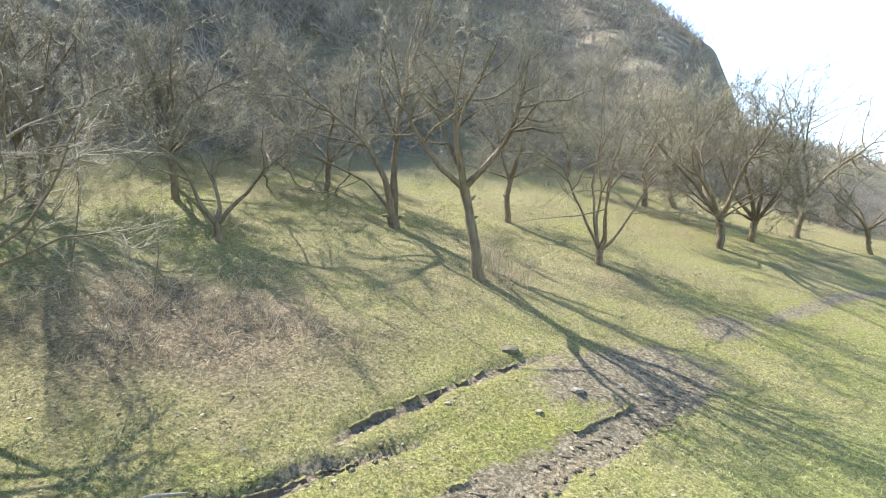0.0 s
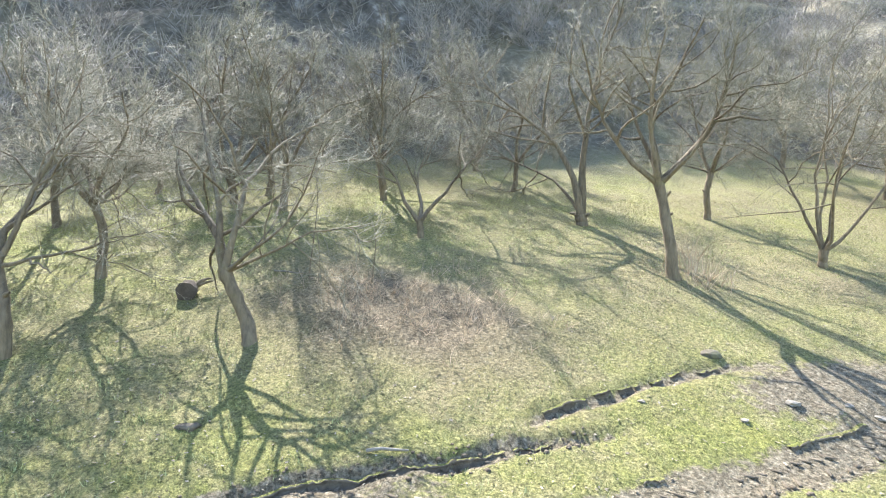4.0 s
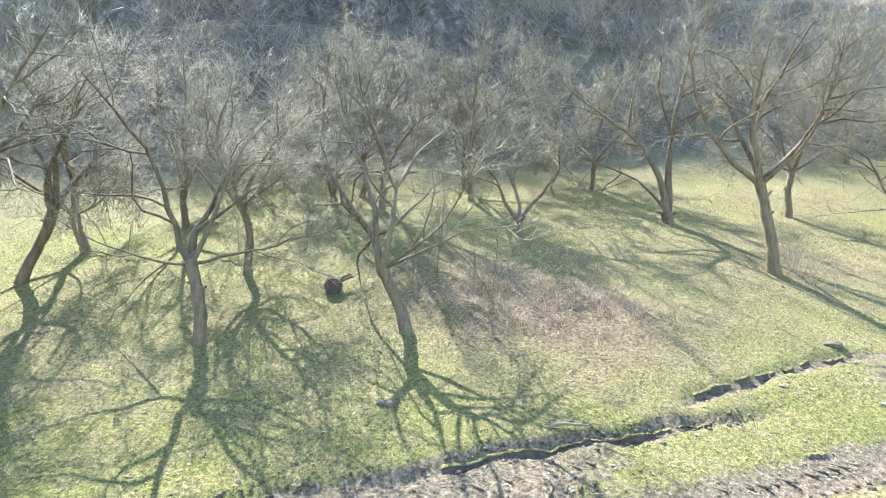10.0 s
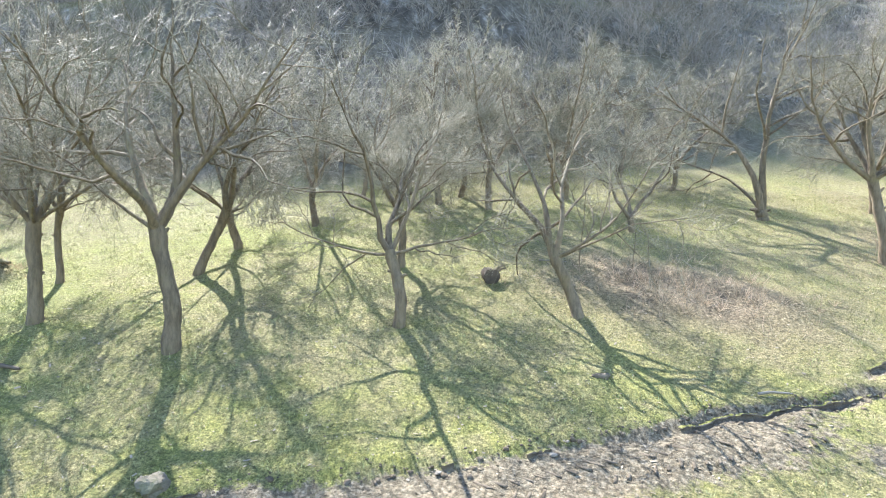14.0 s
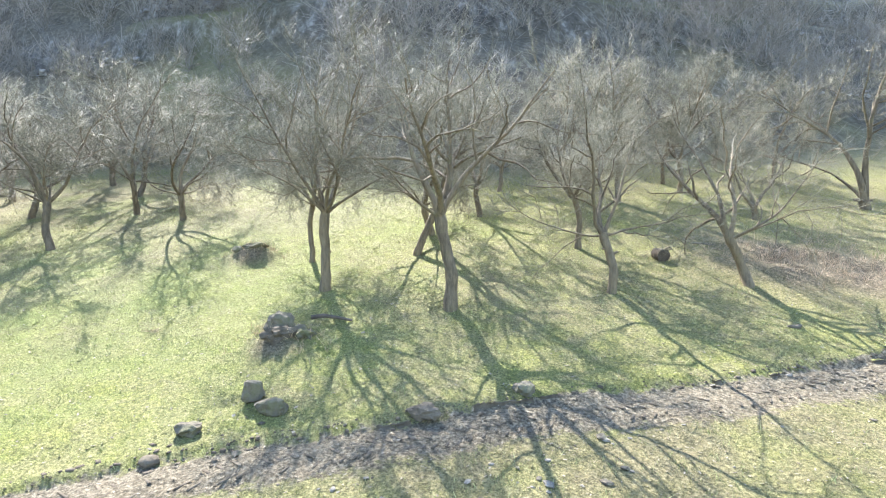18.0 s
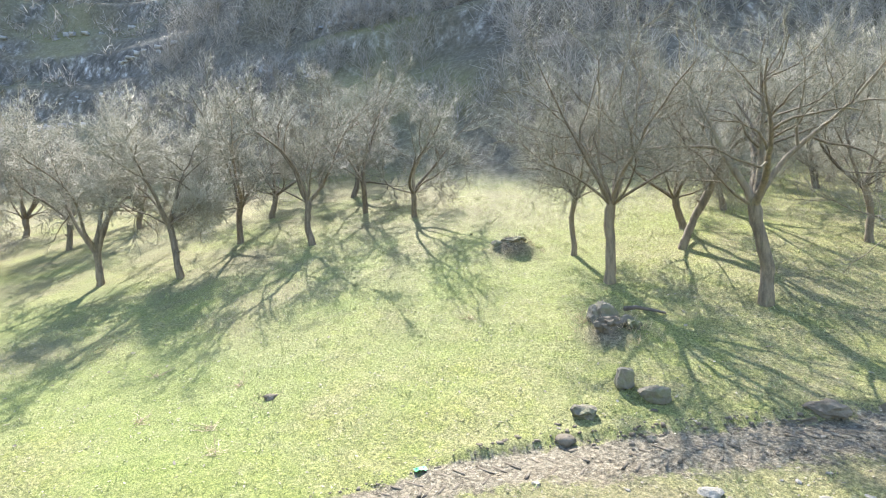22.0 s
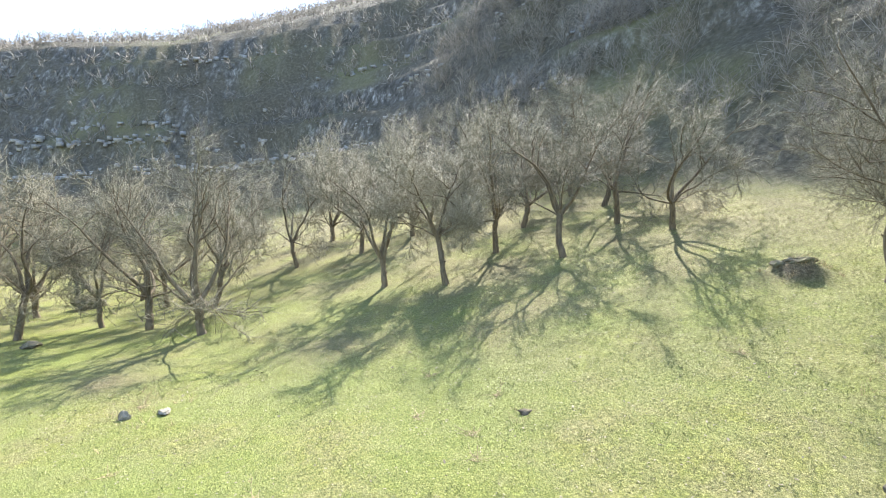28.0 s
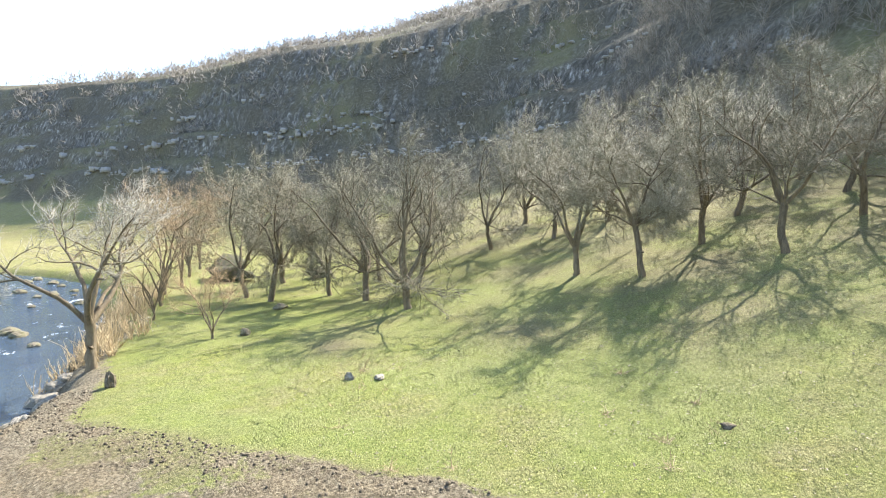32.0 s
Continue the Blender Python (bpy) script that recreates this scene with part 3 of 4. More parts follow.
# orchard trees that stand close to the way
plant(fruit_tree(1, 3.9, 0.105, 0.4, (0.02, 0), [(190, 20, 0.95, 0.7), (25, 26, 1.05, 0.75), (110, 30, 0.8)]), -4.88, 11.61, "small bare fruit tree with a low forked trunk on the slope")
plant(fruit_tree(2, 6.0, 0.2, 0.3, (0.0, 0), [(190, 16, 1.0, 0.7), (12, 8, 1.05, 0.78), (110, 24, 0.9, 0.34)], dense=1.5), -1.15, 14.33, "tall bare fruit tree with a twin trunk on the slope")
plant(fruit_tree(3, 5.8, 0.14, 2.0, (-0.33, -0.1), [(20, 44, 0.95), (185, 40, 1.0), (100, 28, 0.95), (270, 40, 0.9), (60, 10, 1.0), (330, 55, 0.8, 0.4)], dense=1.05, bend=0.06), 0.75, 11.4, "bare fruit tree with a slim leaning trunk and wide crown")
plant(fruit_tree(4, 4.9, 0.12, 0.4, (0.0, 0), [(185, 28, 1.0, 0.5), (15, 34, 1.0, 0.5), (100, 20, 1.1, 0.45), (200, 10, 1.1, 0.5), (350, 16, 1.1, 0.5), (290, 28, 0.95, 0.45)]), 4.34, 13.78, "many-stemmed bare fruit tree forking near the ground")
plant(fruit_tree(5, 4.8, 0.11, 1.4, (0.05, 0), tilt=34), 2.4, 16.5)
plant(fruit_tree(6, 6.2, 0.17, 1.1, (0.05, 0), n=5, tilt=37, stout=1.2), 10.28, 18.05)
plant(fruit_tree(7, 7.4, 0.17, 1.6, (0.35, 0.1), [(20, 50, 1.0), (60, 26, 1.05), (160, 32, 1.0), (250, 36, 0.9), (330, 40, 1.0), (120, 10, 1.0)], stout=1.2, dense=1.1), 16.52, 22.4, "bare fruit tree leaning over the meadow edge")
plant(fruit_tree(8, 4.8, 0.13, 1.1, (-0.42, 0.05), [(200, 13, 1.05, 0.66), (24, 34, 1.1, 0.6), (345, 62, 0.8, 0.36), (110, 40, 0.85), (20, 74, 0.75, 0.3)], droop=0.03, dense=0.75), -5.88, 6.32, "bare fruit tree with a leaning forked trunk and drooping limbs")
plant(fruit_tree(9, 4.6, 0.125, 1.3, (-0.1, 0.05), [(200, 26, 1.05, 0.62), (35, 20, 0.95, 0.5), (10, 68, 0.8, 0.32), (110, 36, 0.9), (190, 72, 0.75, 0.3)], droop=0.03, dense=0.75), -8.8, 4.88, "bare fruit tree with a knobbly trunk and low drooping limbs")
plant(fruit_tree(10, 5.8, 0.155, 1.95, (-0.14, 0.0), [(175, 10, 1.05, 0.7), (25, 34, 1.05, 0.6), (70, 20, 0.95), (290, 34, 0.9), (220, 60, 0.6, 0.3), (110, 36, 0.9)], bend=0.06), -11.87, 3.0, "stout bare fruit tree beside the tractor track")
plant(fruit_tree(11, 5.8, 0.135, 1.75, (0.1, 0.0), [(190, 15, 1.0, 0.55), (30, 12, 1.05, 0.6), (90, 24, 0.95, 0.5), (250, 27, 1.0, 0.5), (310, 22, 1.0, 0.5), (150, 34, 0.9, 0.4), (20, 48, 0.8, 0.36), (215, 56, 0.7, 0.34), (310, 58, 0.65, 0.32)], dense=1.1, bend=0.06), -14.86, 3.03, "straight bare fruit tree with a dense round crown")
plant(fruit_tree(12, 3.9, 0.085, 1.5, (0.1, 0.0), tilt=24), -16.1, 4.4, "slim curved young fruit tree beside a larger one")
plant(fruit_tree(13, 4.8, 0.12, 1.4, (0.6, 0.25), [(30, 24, 1.0), (170, 26, 0.9), (300, 38, 0.9), (80, 34, 0.9)]), -13.7, 5.6, "bare fruit tree with a strongly leaning trunk")
plant(fruit_tree(14, 4.4, 0.10, 1.4, (-0.1, 0.0)), -9.74, 7.33)
plant(fruit_tree(15, 4.9, 0.13, 0.95, (-0.05, 0.0), [(215, 30, 1.0), (45, 28, 1.0), (100, 22, 1.0), (290, 28, 1.0), (240, 12, 1.0)], dense=1.2, stout=1.3), -28.95, -0.78, "bare fruit tree with a dense mop of twigs")
plant(fruit_tree(16, 4.8, 0.115, 1.6, (-0.3, -0.15), dense=1.15, stout=1.3), -26.4, 0.2, "bare fruit tree with a slim crooked trunk")
kinds = [fruit_tree(21, 5.6, 0.13, 1.25, (0.2, 0.08), n=3, tilt=27, dense=1.0, stout=1.28, bend=0.09), fruit_tree(22, 5.7, 0.14, 1.0, (-0.22, 0.05), n=3, tilt=28, dense=1.0, stout=1.28, bend=0.08),
         fruit_tree(29, 5.4, 0.125, 1.35, (0.28, -0.15), n=3, tilt=27, dense=1.0, stout=1.28, bend=0.09), fruit_tree(24, 5.8, 0.15, 0.8, (0.1, 0.0), n=4, tilt=27, dense=0.95, stout=1.28),
         fruit_tree(25, 5.1, 0.12, 1.1, (-0.15, 0.2), n=3, tilt=28, dense=1.0, stout=1.28, bend=0.09)]
spots = [(-13.85, 7.1, 1, 0.95), (-12.98, 9.14, 0, 0.90), (-10.5, 12.3, 3, 0.95), (-13.2, 12.4, 4, 0.90), (-10.1, 13.35, 2, 0.95), (-8.9, 12.2, 0, 1.00),
         (-7.35, 15.5, 4, 0.90), (-3.38, 16.94, 4, 0.95), (-6.82, 14.24, 2, 0.95), (-5.1, 19.3, 0, 1.00), (9.9, 23.2, 1, 1.25), (11.8, 24.1, 2, 1.20),
         (7.8, 27.8, 0, 1.25), (12.82, 20, 3, 1.15), (19.2, 21.4, 4, 1.05), (-27.45, 3.1, 0, 1.07), (-24.3, 3.4, 2, 1.12), (-29.2, 6, 1, 1.07), (-35.6, 4.2, 3, 1.10),
         (-27.5, 9.1, 2, 1.12), (-22.4, 6.4, 1, 0.92), (-38.2, -1, 0, 1.10), (-31.46, -6.44, 3, 1.26), (-34.65, -7.78, 1, 1.32), (-37.5, -9.26, 4, 1.21),
         (-37.5, -12, 2, 1.38), (-39.3, -13.3, 0, 1.21), (-43.9, -11.9, 3, 1.26), (-49.5, -10.5, 2, 1.10), (-35.75, -5.3, 2, 1.21), (-39.2, -6.7, 4, 1.26), (-24.9, 6.8, 0, 1.02),
         (-33.5, 8, 1, 1.16), (-38.5, 7, 2, 1.16), (-42.5, 2.5, 3, 1.21), (-45.5, -3.5, 1, 1.21), (-31, 10.8, 3, 1.10), (-36, 1.5, 4, 1.21), (-43.5, -7.5, 0, 1.21)]
used = set()
for i, (x, y, k, s) in enumerate(spots):
    t = kinds[k] if k not in used else copy_thing(kinds[k], Matrix.Identity(4))
    used.add(k)
    plant(t, x, y, TREE_LABEL, (i * 77 + 40) % 360, s * 0.93)

# ---- the river ----
def build_river():
    s = Shade("river_water", 0.12, 0.5)
    foam = s.ramp(s.noise(1.2, 8, 0.75, (0.5, 1.6, 1), 0.8), [(0.6, (0, 0, 0)), (0.68, (1, 1, 1))])
    s.colour(s.mix(foam, (0.035, 0.05, 0.065), (0.75, 0.78, 0.8)))
    s.link(s.mix(foam, (0.12, 0.12, 0.12), (0.7, 0.7, 0.7)), s.b.inputs["Roughness"])
    s.bump(s.noise(3.5, 6, 0.65, (0.7, 1.5, 1), 0.6), 0.9, 0.12)
    xs = np.linspace(-95, -12, 140)
    d = np.linspace(-0.8, 8.2, 14)
    x = np.repeat(xs, len(d))
    near = bank_line(xs)
    y = (near[:, None] - d[None, :]).ravel()
    z = np.full(len(x), WATER)
    i, j = np.meshgrid(np.arange(139), np.arange(13), indexing="ij")
    a = i * 14 + j
    me = mesh_of("river", np.stack([x, y, z], -1), np.stack([a, a + 1, a + 15, a + 14], -1).reshape(-1, 4))
    me.materials.append(s.m)
    tagged(new("river", me), "shallow fast river with white riffles below a stony bank", "river", kind="structure")


build_river()


# ---- stones ----
def stone_mesh(name, seed, size, mat, rough=0.16, cut=0.0):
    """A lumpy boulder; cut: how far its faces are flattened."""
    bm = bmesh.new()
    bmesh.ops.create_icosphere(bm, subdivisions=3 if max(size) > 0.18 else 2, radius=1.0)
    rng = random.Random(seed)
    planes = [Vector((rng.gauss(0, 1), rng.gauss(0, 1), rng.gauss(0, 1))).normalized() for _ in range(9)]
    if cut > 0.7:
        planes = [(Vector(a) + Vector((rng.gauss(0, 0.16), rng.gauss(0, 0.16), rng.gauss(0, 0.16)))).normalized() for a in ((1, 0, 0), (-1, 0, 0), (0, 1, 0), (0, -1, 0), (0, 0, 1), (0, 0, -1), (1, 1, 1), (-1, 1, 0.8))]
    off = Vector((seed * 3.1, seed * 1.7, seed * 0.9))
    for v in bm.verts:
        d = v.co.normalized()
        k = 1.0
        for p in planes:
            a = d.dot(p)
            if cut and a > 0.15:
                k = min(k, (1 - 0.42 * cut) / a)
        k *= 1 + rough * noise.noise(d * 1.6 + off) * 1.6 + rough * 0.9 * noise.noise(d * 4.5 + off) + rough * 0.6 * noise.noise(d * 11 + off)
        v.co = Vector((d.x * size[0], d.y * size[1], d.z * size[2])) * k
    me = bpy.data.meshes.new(name)
    bm.to_mesh(me)
    bm.free()
    me.polygons.foreach_set("use_smooth", np.full(len(me.polygons), cut < 0.2))
    me.materials.append(mat)
    return me


def set_stone(seed, x, y, size, mat, label, rough=0.16, cut=0.0, sink=0.35, name="stone", spin=0.0):
    ob = new(name, stone_mesh(name, seed, size, mat, rough, cut))
    ob.matrix_basis = pose(x, y, on_land(x, y) + size[2] * (1 - 2 * sink), 0, 0, spin)
    return tagged(ob, label, "stone")


set_stone(1, -13.67, -0.84, (0.2, 0.19, 0.22), STONE, "squared grey field stone standing on the grass", 0.1, 0.85, 0.15, "stone_block", 30)
set_stone(2, -13.2, -1.0, (0.29, 0.2, 0.15), STONE, "flat-topped grey field stone lying on the grass", 0.1, 0.8, 0.2, "stone_block", 10)
set_stone(3, -14.02, -1.74, (0.2, 0.16, 0.1), STONE, "low grey stone with a hollow on the grass", 0.2, 0.5, 0.25)
set_stone(4, -14.1, -2.32, (0.14, 0.11, 0.08), SOIL, "dark earthy stone at the edge of the track", 0.25)
set_stone(5, -14.46, 0.85, (0.3, 0.28, 0.36), STONE, "mossy grey boulder half sunk in a grassy hump", 0.2, 0.7, 0.42, "boulder", 25)
set_stone(6, -14.24, 0.56, (0.3, 0.2, 0.2), SOIL, "brown earthy rock below a grey boulder", 0.25, 0.4, 0.5, "boulder", 60)
set_stone(7, -14.0, 0.9, (0.22, 0.26, 0.2), DARK, "dark broken rock beside a grey boulder", 0.35, 0.5, 0.55, "boulder", 10)
set_stone(8, -18.05, 3.95, (0.15, 0.12, 0.1), STONE, "grey stone on a low heap of earth", 0.2, 0.5, 0.3)
set_stone(23, -17.6, 4.1, (0.32, 0.2, 0.1), STONE, "brown earthy rock half buried in a low hump", 0.3, 0.3, 0.58, "stone", 15)
set_stone(9, -11.15, -0.28, (0.26, 0.19, 0.13), SOIL, "brown earthy stone beside the tractor track", 0.18, 0.6, 0.36)
set_stone(10, -9.88, 0.72, (0.2, 0.17, 0.14), STONE, "grey stone at the rut's edge", 0.15, 0.6, 0.36)
set_stone(11, 0.87, 8.47, (0.18, 0.13, 0.11), STONE, "grey stone half buried beside the mud", 0.12, 0.25, 0.55)
set_stone(14, -44.9, -9.8, (0.9, 0.7, 0.5), DARK, "large dark boulder among the orchard trees", 0.2, 0.4, 0.3, "boulder")
set_stone(15, -30.7, -12.2, (0.2, 0.16, 0.18), STONE, "small dark stone on the meadow", 0.2, 0.4, 0.3)
set_stone(16, -24.4, -8.95, (0.13, 0.10, 0.14), PALE, "small upright stone on the meadow", 0.2, 0.6, 0.3, "stone", 40)
set_stone(17, -24.2, -8.25, (0.2, 0.12, 0.06), PALE, "flat stone on the meadow", 0.2, 0.4, 0.3)
set_stone(18, -35.4, -11.4, (0.45, 0.3, 0.14), STONE, "flat mossy stone under the trees", 0.2, 0.4, 0.3)
set_stone(21, -5.44, 4.5, (0.15, 0.09, 0.05), SOIL, "small brown mound of turned soil in the grass", 0.45, 0.0, 0.5, "soil_mound", 20)
set_stone(22, -18.67, -3.26, (0.12, 0.09, 0.06), SOIL, "small brown mound of turned soil in the grass", 0.45, 0.0, 0.5, "soil_mound", 70)
rng = random.Random(5)
for i in range(40):
    x = rng.uniform(-14.5, -5.0)
    u = float(track_edge(x)) - rng.choice((0.2, 1.3, 1.5, 1.7, 2.0, 2.3)) + rng.uniform(-0.2, 0.2)
    w = rng.uniform(0.03, 0.075) * (1.4 if i % 9 == 0 else 0.8)
    set_stone(40 + i, x, u + float(contour(x)), (w, w * 0.7, w * 0.4), PALE if i % 3 else STONE, "pale flat stone chip lying in the track", 0.2, 0.5, 0.3, "stone_chip", rng.uniform(0, 180))
set_stone(19, -47.6, -15.4, (2.0, 1.1, 0.9), DARK, "bare dark earth bank beside the river trees", 0.45, 0.0, 0.35, "earth_bank", 20)
set_stone(20, -25.95, -14.7, (0.13, 0.12, 0.26), SOIL, "rotten little stump near the river bank", 0.3, 0.4, 0.2, "stump")
for i in range(64):
    x = rng.uniform(-33, -20.5)
    d = rng.uniform(-1.1, 0.7)
    w = rng.uniform(0.14, 0.5) * (1.0 if d > -0.6 else 0.7)
    set_stone(100 + i, x, float(bank_line(x)) - d, (w, w * 0.8, w * 0.6), PALE if i % 2 else STONE, "rounded river stone on the eroded bank", 0.14, 0.2, 0.3, "river_stone", rng.uniform(0, 180))
for i in range(26):
    x = rng.uniform(-60, -26)
    d = rng.uniform(0.8, 6.0)
    w = rng.uniform(0.2, 0.5)
    ob = set_stone(170 + i, x, float(bank_line(x)) - d, (w, w * 0.8, w * 0.5), STONE, "wet boulder breaking the river's surface", 0.14, 0.2, 0.3, "river_boulder")
    ob.location.z = WATER + 0.02


# ---- brush, reeds, grass ----
def bush_lines(wood, rng, x, y, z, h, n, r, spread=0.5, k=3):
    for _ in range(n):
        a, t = rng.uniform(0, 6.283), abs(rng.gauss(0, spread))
        d = Vector((math.cos(a) * math.sin(t), math.sin(a) * math.sin(t), math.cos(t)))
        f = rng.random()
        g = 0.75 * f if k == 2 else 0.5 * f
        p = Vector((x + d.x * h * g, y + d.y * h * g, z - 0.1 + h * g * d.z))
        ln = h * (rng.uniform(0.2, 0.5) if k == 2 else rng.uniform(0.35, 0.8))
        if k == 2:
            e = (d + Vector((rng.gauss(0, 0.7), rng.gauss(0, 0.7), rng.gauss(0, 0.45)))).normalized()
            wood.add((p, p + e * ln), (r, r * 0.4), 3)
        else:
            pts, _ = bent(rng, p, d, ln, k, 0.25, -0.02)
            wood.add(pts, taper(r, r * 0.4, k), 3)


def stuff(name, wood, mat, label, category):
    return tagged(new(name, wood.mesh(name, mat)), label, category, kind="stuff")


rng = random.Random(11)
w = Wood()
for cx, cy, sx, sy, n in ((-14.35, 0.75, 0.4, 0.3, 80), (-17.7, 4.2, 0.4, 0.25, 70), (-7.7, 7.2, 0.25, 0.2, 10), (-24.6, -8.7, 0.9, 0.35, 30), (-18.6, -3.4, 0.12, 0.1, 6)):
    for _ in range(n):
        x, y = rng.gauss(cx, sx), rng.gauss(cy, sy)
        bush_lines(w, rng, x, y, on_land(x, y) + 0.05, rng.uniform(0.1, 0.28), 7, 0.004, 0.8, 3)
stuff("dead_grass_clumps", w, REED, "clumps of dead straw-coloured grass round the stones", "dead grass")
w = Wood()
for _ in range(150):                                   # bramble patch below the slope trees
    x, y = rng.gauss(-3.8, 1.05), rng.gauss(8.3, 0.85)
    bush_lines(w, rng, x, y, on_land(x, y), rng.uniform(0.15, 0.5), 8, 0.005, 1.15, 4)
for _ in range(22):
    x, y = rng.gauss(-4.9, 0.35), rng.gauss(8.4, 0.3)
    bush_lines(w, rng, x, y, on_land(x, y), rng.uniform(0.2, 0.45), 9, 0.005, 1.1, 4)
for _ in range(16):                                    # shoots at the foot of a tree
    x, y = rng.gauss(1.3, 0.28), rng.gauss(11.35, 0.2)
    bush_lines(w, rng, x, y, on_land(x, y), rng.uniform(0.6, 1.1), 5, 0.006, 0.3, 4)
stuff("bramble_patch", w, STRAW, "tangled patch of dry brown bramble stems", "bramble")

w = Wood()
for _ in range(260):
    x = rng.uniform(-44, -28.5)
    y = float(bank_line(x)) + rng.uniform(0.2, 2.0) + 0.08 * (-28 - x)
    bush_lines(w, rng, x, y, on_land(x, y), rng.uniform(0.5, 1.1), 9, 0.012, 0.25, 3)
stuff("dead_reeds", w, REED, "strip of dead tawny reeds along the river bank", "reeds")

# riverside trees
river_tree = fruit_tree(31, 5.6, 0.17, 1.3, (-0.05, -0.02), [(200, 66, 1.2), (225, 40, 1.05), (80, 14, 0.95), (20, 32, 0.95), (140, 45, 0.95), (300, 48, 0.95)], dense=0.85, stout=1.35, twig_mat=PALE_TWIG)
tagged(plant(river_tree, -28.0, -15.9, "old bare tree with arching limbs at the river bank"), group="riverside trees")
w31 = fruit_tree(32, 2.4, 0.06, 0.3, (0, 0), [(200, 25, 1.0), (30, 30, 1.0), (100, 25, 1.0), (290, 30, 1.0)], dense=0.7, twig_mat=WILLOW)
tagged(plant(w31, -30.45, -13.2, "small bare shrub with a thick low base"), group="riverside trees")
will = fruit_tree(33, 6.0, 0.12, 0.7, (0, 0), [(200, 16, 1.0), (30, 18, 1.0), (100, 12, 1.0), (290, 16, 1.0), (330, 6, 1.1)], dense=0.95, twig_mat=WILLOW)
for i, (x, y, sz) in enumerate(((-42.5, -17.9, 1.0), (-38.5, -17.0, 0.75), (-46.5, -18.0, 1.0), (-50.5, -18.5, 1.1), (-35.0, -16.3, 0.55), (-56, -19, 1.1), (-61, -16, 1.2))):
    t = will if i == 0 else copy_thing(will, Matrix.Identity(4))
    tagged(plant(t, x, y, "upright bare willow with reddish-brown twigs by the river", i * 63, sz), group="riverside trees")

# thicket and brush over the hillside
nrg = np.random.RandomState(3)
w = Wood()
n = 0
while n < 330:
    x, o = nrg.uniform(-60, 22), 3.2 + 15 * nrg.rand()
    y = float(contour(x)) + float(toe(x)) + o
    bush_lines(w, rng, x, y, on_land(x, y), rng.uniform(1.4, 2.2) + 0.16 * o, 80, 0.014, 0.45, 2)
    n += 1
for _ in range(130):
    x = nrg.uniform(12, 31)
    y = float(contour(x)) + float(toe(x)) + nrg.uniform(0.0, 5.0)
    bush_lines(w, rng, x, y, on_land(x, y), rng.uniform(0.8, 1.9), 60, 0.012, 0.55, 2)
stuff("hillside_thicket", w, BRUSH, "dense bare grey thicket at the foot of the hill", "thicket")
w = Wood()
az = np.radians(np.where(nrg.rand(6500) < 0.3, nrg.uniform(-46, -12, 6500), nrg.uniform(-47, 122, 6500)))
rad = 30 + 150 * nrg.rand(6500) ** 1.3
xs, ys = CX - rad * np.sin(az), CY + rad * np.cos(az)
over = climb(xs, ys) - toe(xs)
keep = (over > 12) & (fbm(xs, ys, 10, 21) > -0.25)
zs = land(xs, ys)
cnt = 0
for x, y, z, r0 in zip(xs[keep], ys[keep], zs[keep], rad[keep]):
    if cnt >= 1500:
        break
    cnt += 1
    bush_lines(w, rng, x, y, z, rng.uniform(1.0, 2.4) * (1 + r0 / 160), 17, 0.011 + r0 * 0.00042, 0.7, 2)
az = np.radians(nrg.uniform(-44, -8, 1500))
rad = 30 + 55 * nrg.rand(1500)
xs, ys = CX - rad * np.sin(az), CY + rad * np.cos(az)
keep = (climb(xs, ys) - toe(xs) > 1.5) & (fbm(xs, ys, 6, 38) > -0.35)
for x, y, z in zip(xs[keep], ys[keep], land(xs, ys, False)[keep]):
    bush_lines(w, rng, x, y, z, rng.uniform(0.8, 2.2), 16, 0.028, 0.6, 2)
az = np.radians(nrg.uniform(52, 122, 3200))
rad = 62 + 130 * nrg.rand(3200)
xs, ys = CX - rad * np.sin(az), CY + rad * np.cos(az)
keep = (climb(xs, ys) - toe(xs) > 3) & (fbm(xs, ys, 9, 37) > -0.3)
for x, y, z, r0 in zip(xs[keep], ys[keep], land(xs, ys, False)[keep], rad[keep]):
    bush_lines(w, rng, x, y, z, rng.uniform(0.9, 2.4) * (0.8 + r0 / 260), 9, 0.02 + r0 * 0.00036, 0.8, 2)
for a in list(np.arange(-46, -16, 0.5)) + list(np.arange(68, 121, 0.9)):
    a = math.radians(a + rng.uniform(-0.3, 0.3))
    rr = np.linspace(35, 260, 500)
    xx, yy = CX - rr * math.sin(a), CY + rr * math.cos(a)
    zz = land(xx, yy, False)
    i = int(np.argmax((zz - 3.9) / rr))
    if rng.random() < 0.75:
        bush_lines(w, rng, xx[i], yy[i], zz[i], rng.uniform(0.9, 2.6) * (1 + rr[i] / 200), 30, 0.012 + rr[i] * 0.0003, 0.6, 2)
stuff("hill_brush", w, BRUSH, "bare grey brush scattered over the rocky hillside", "brush")


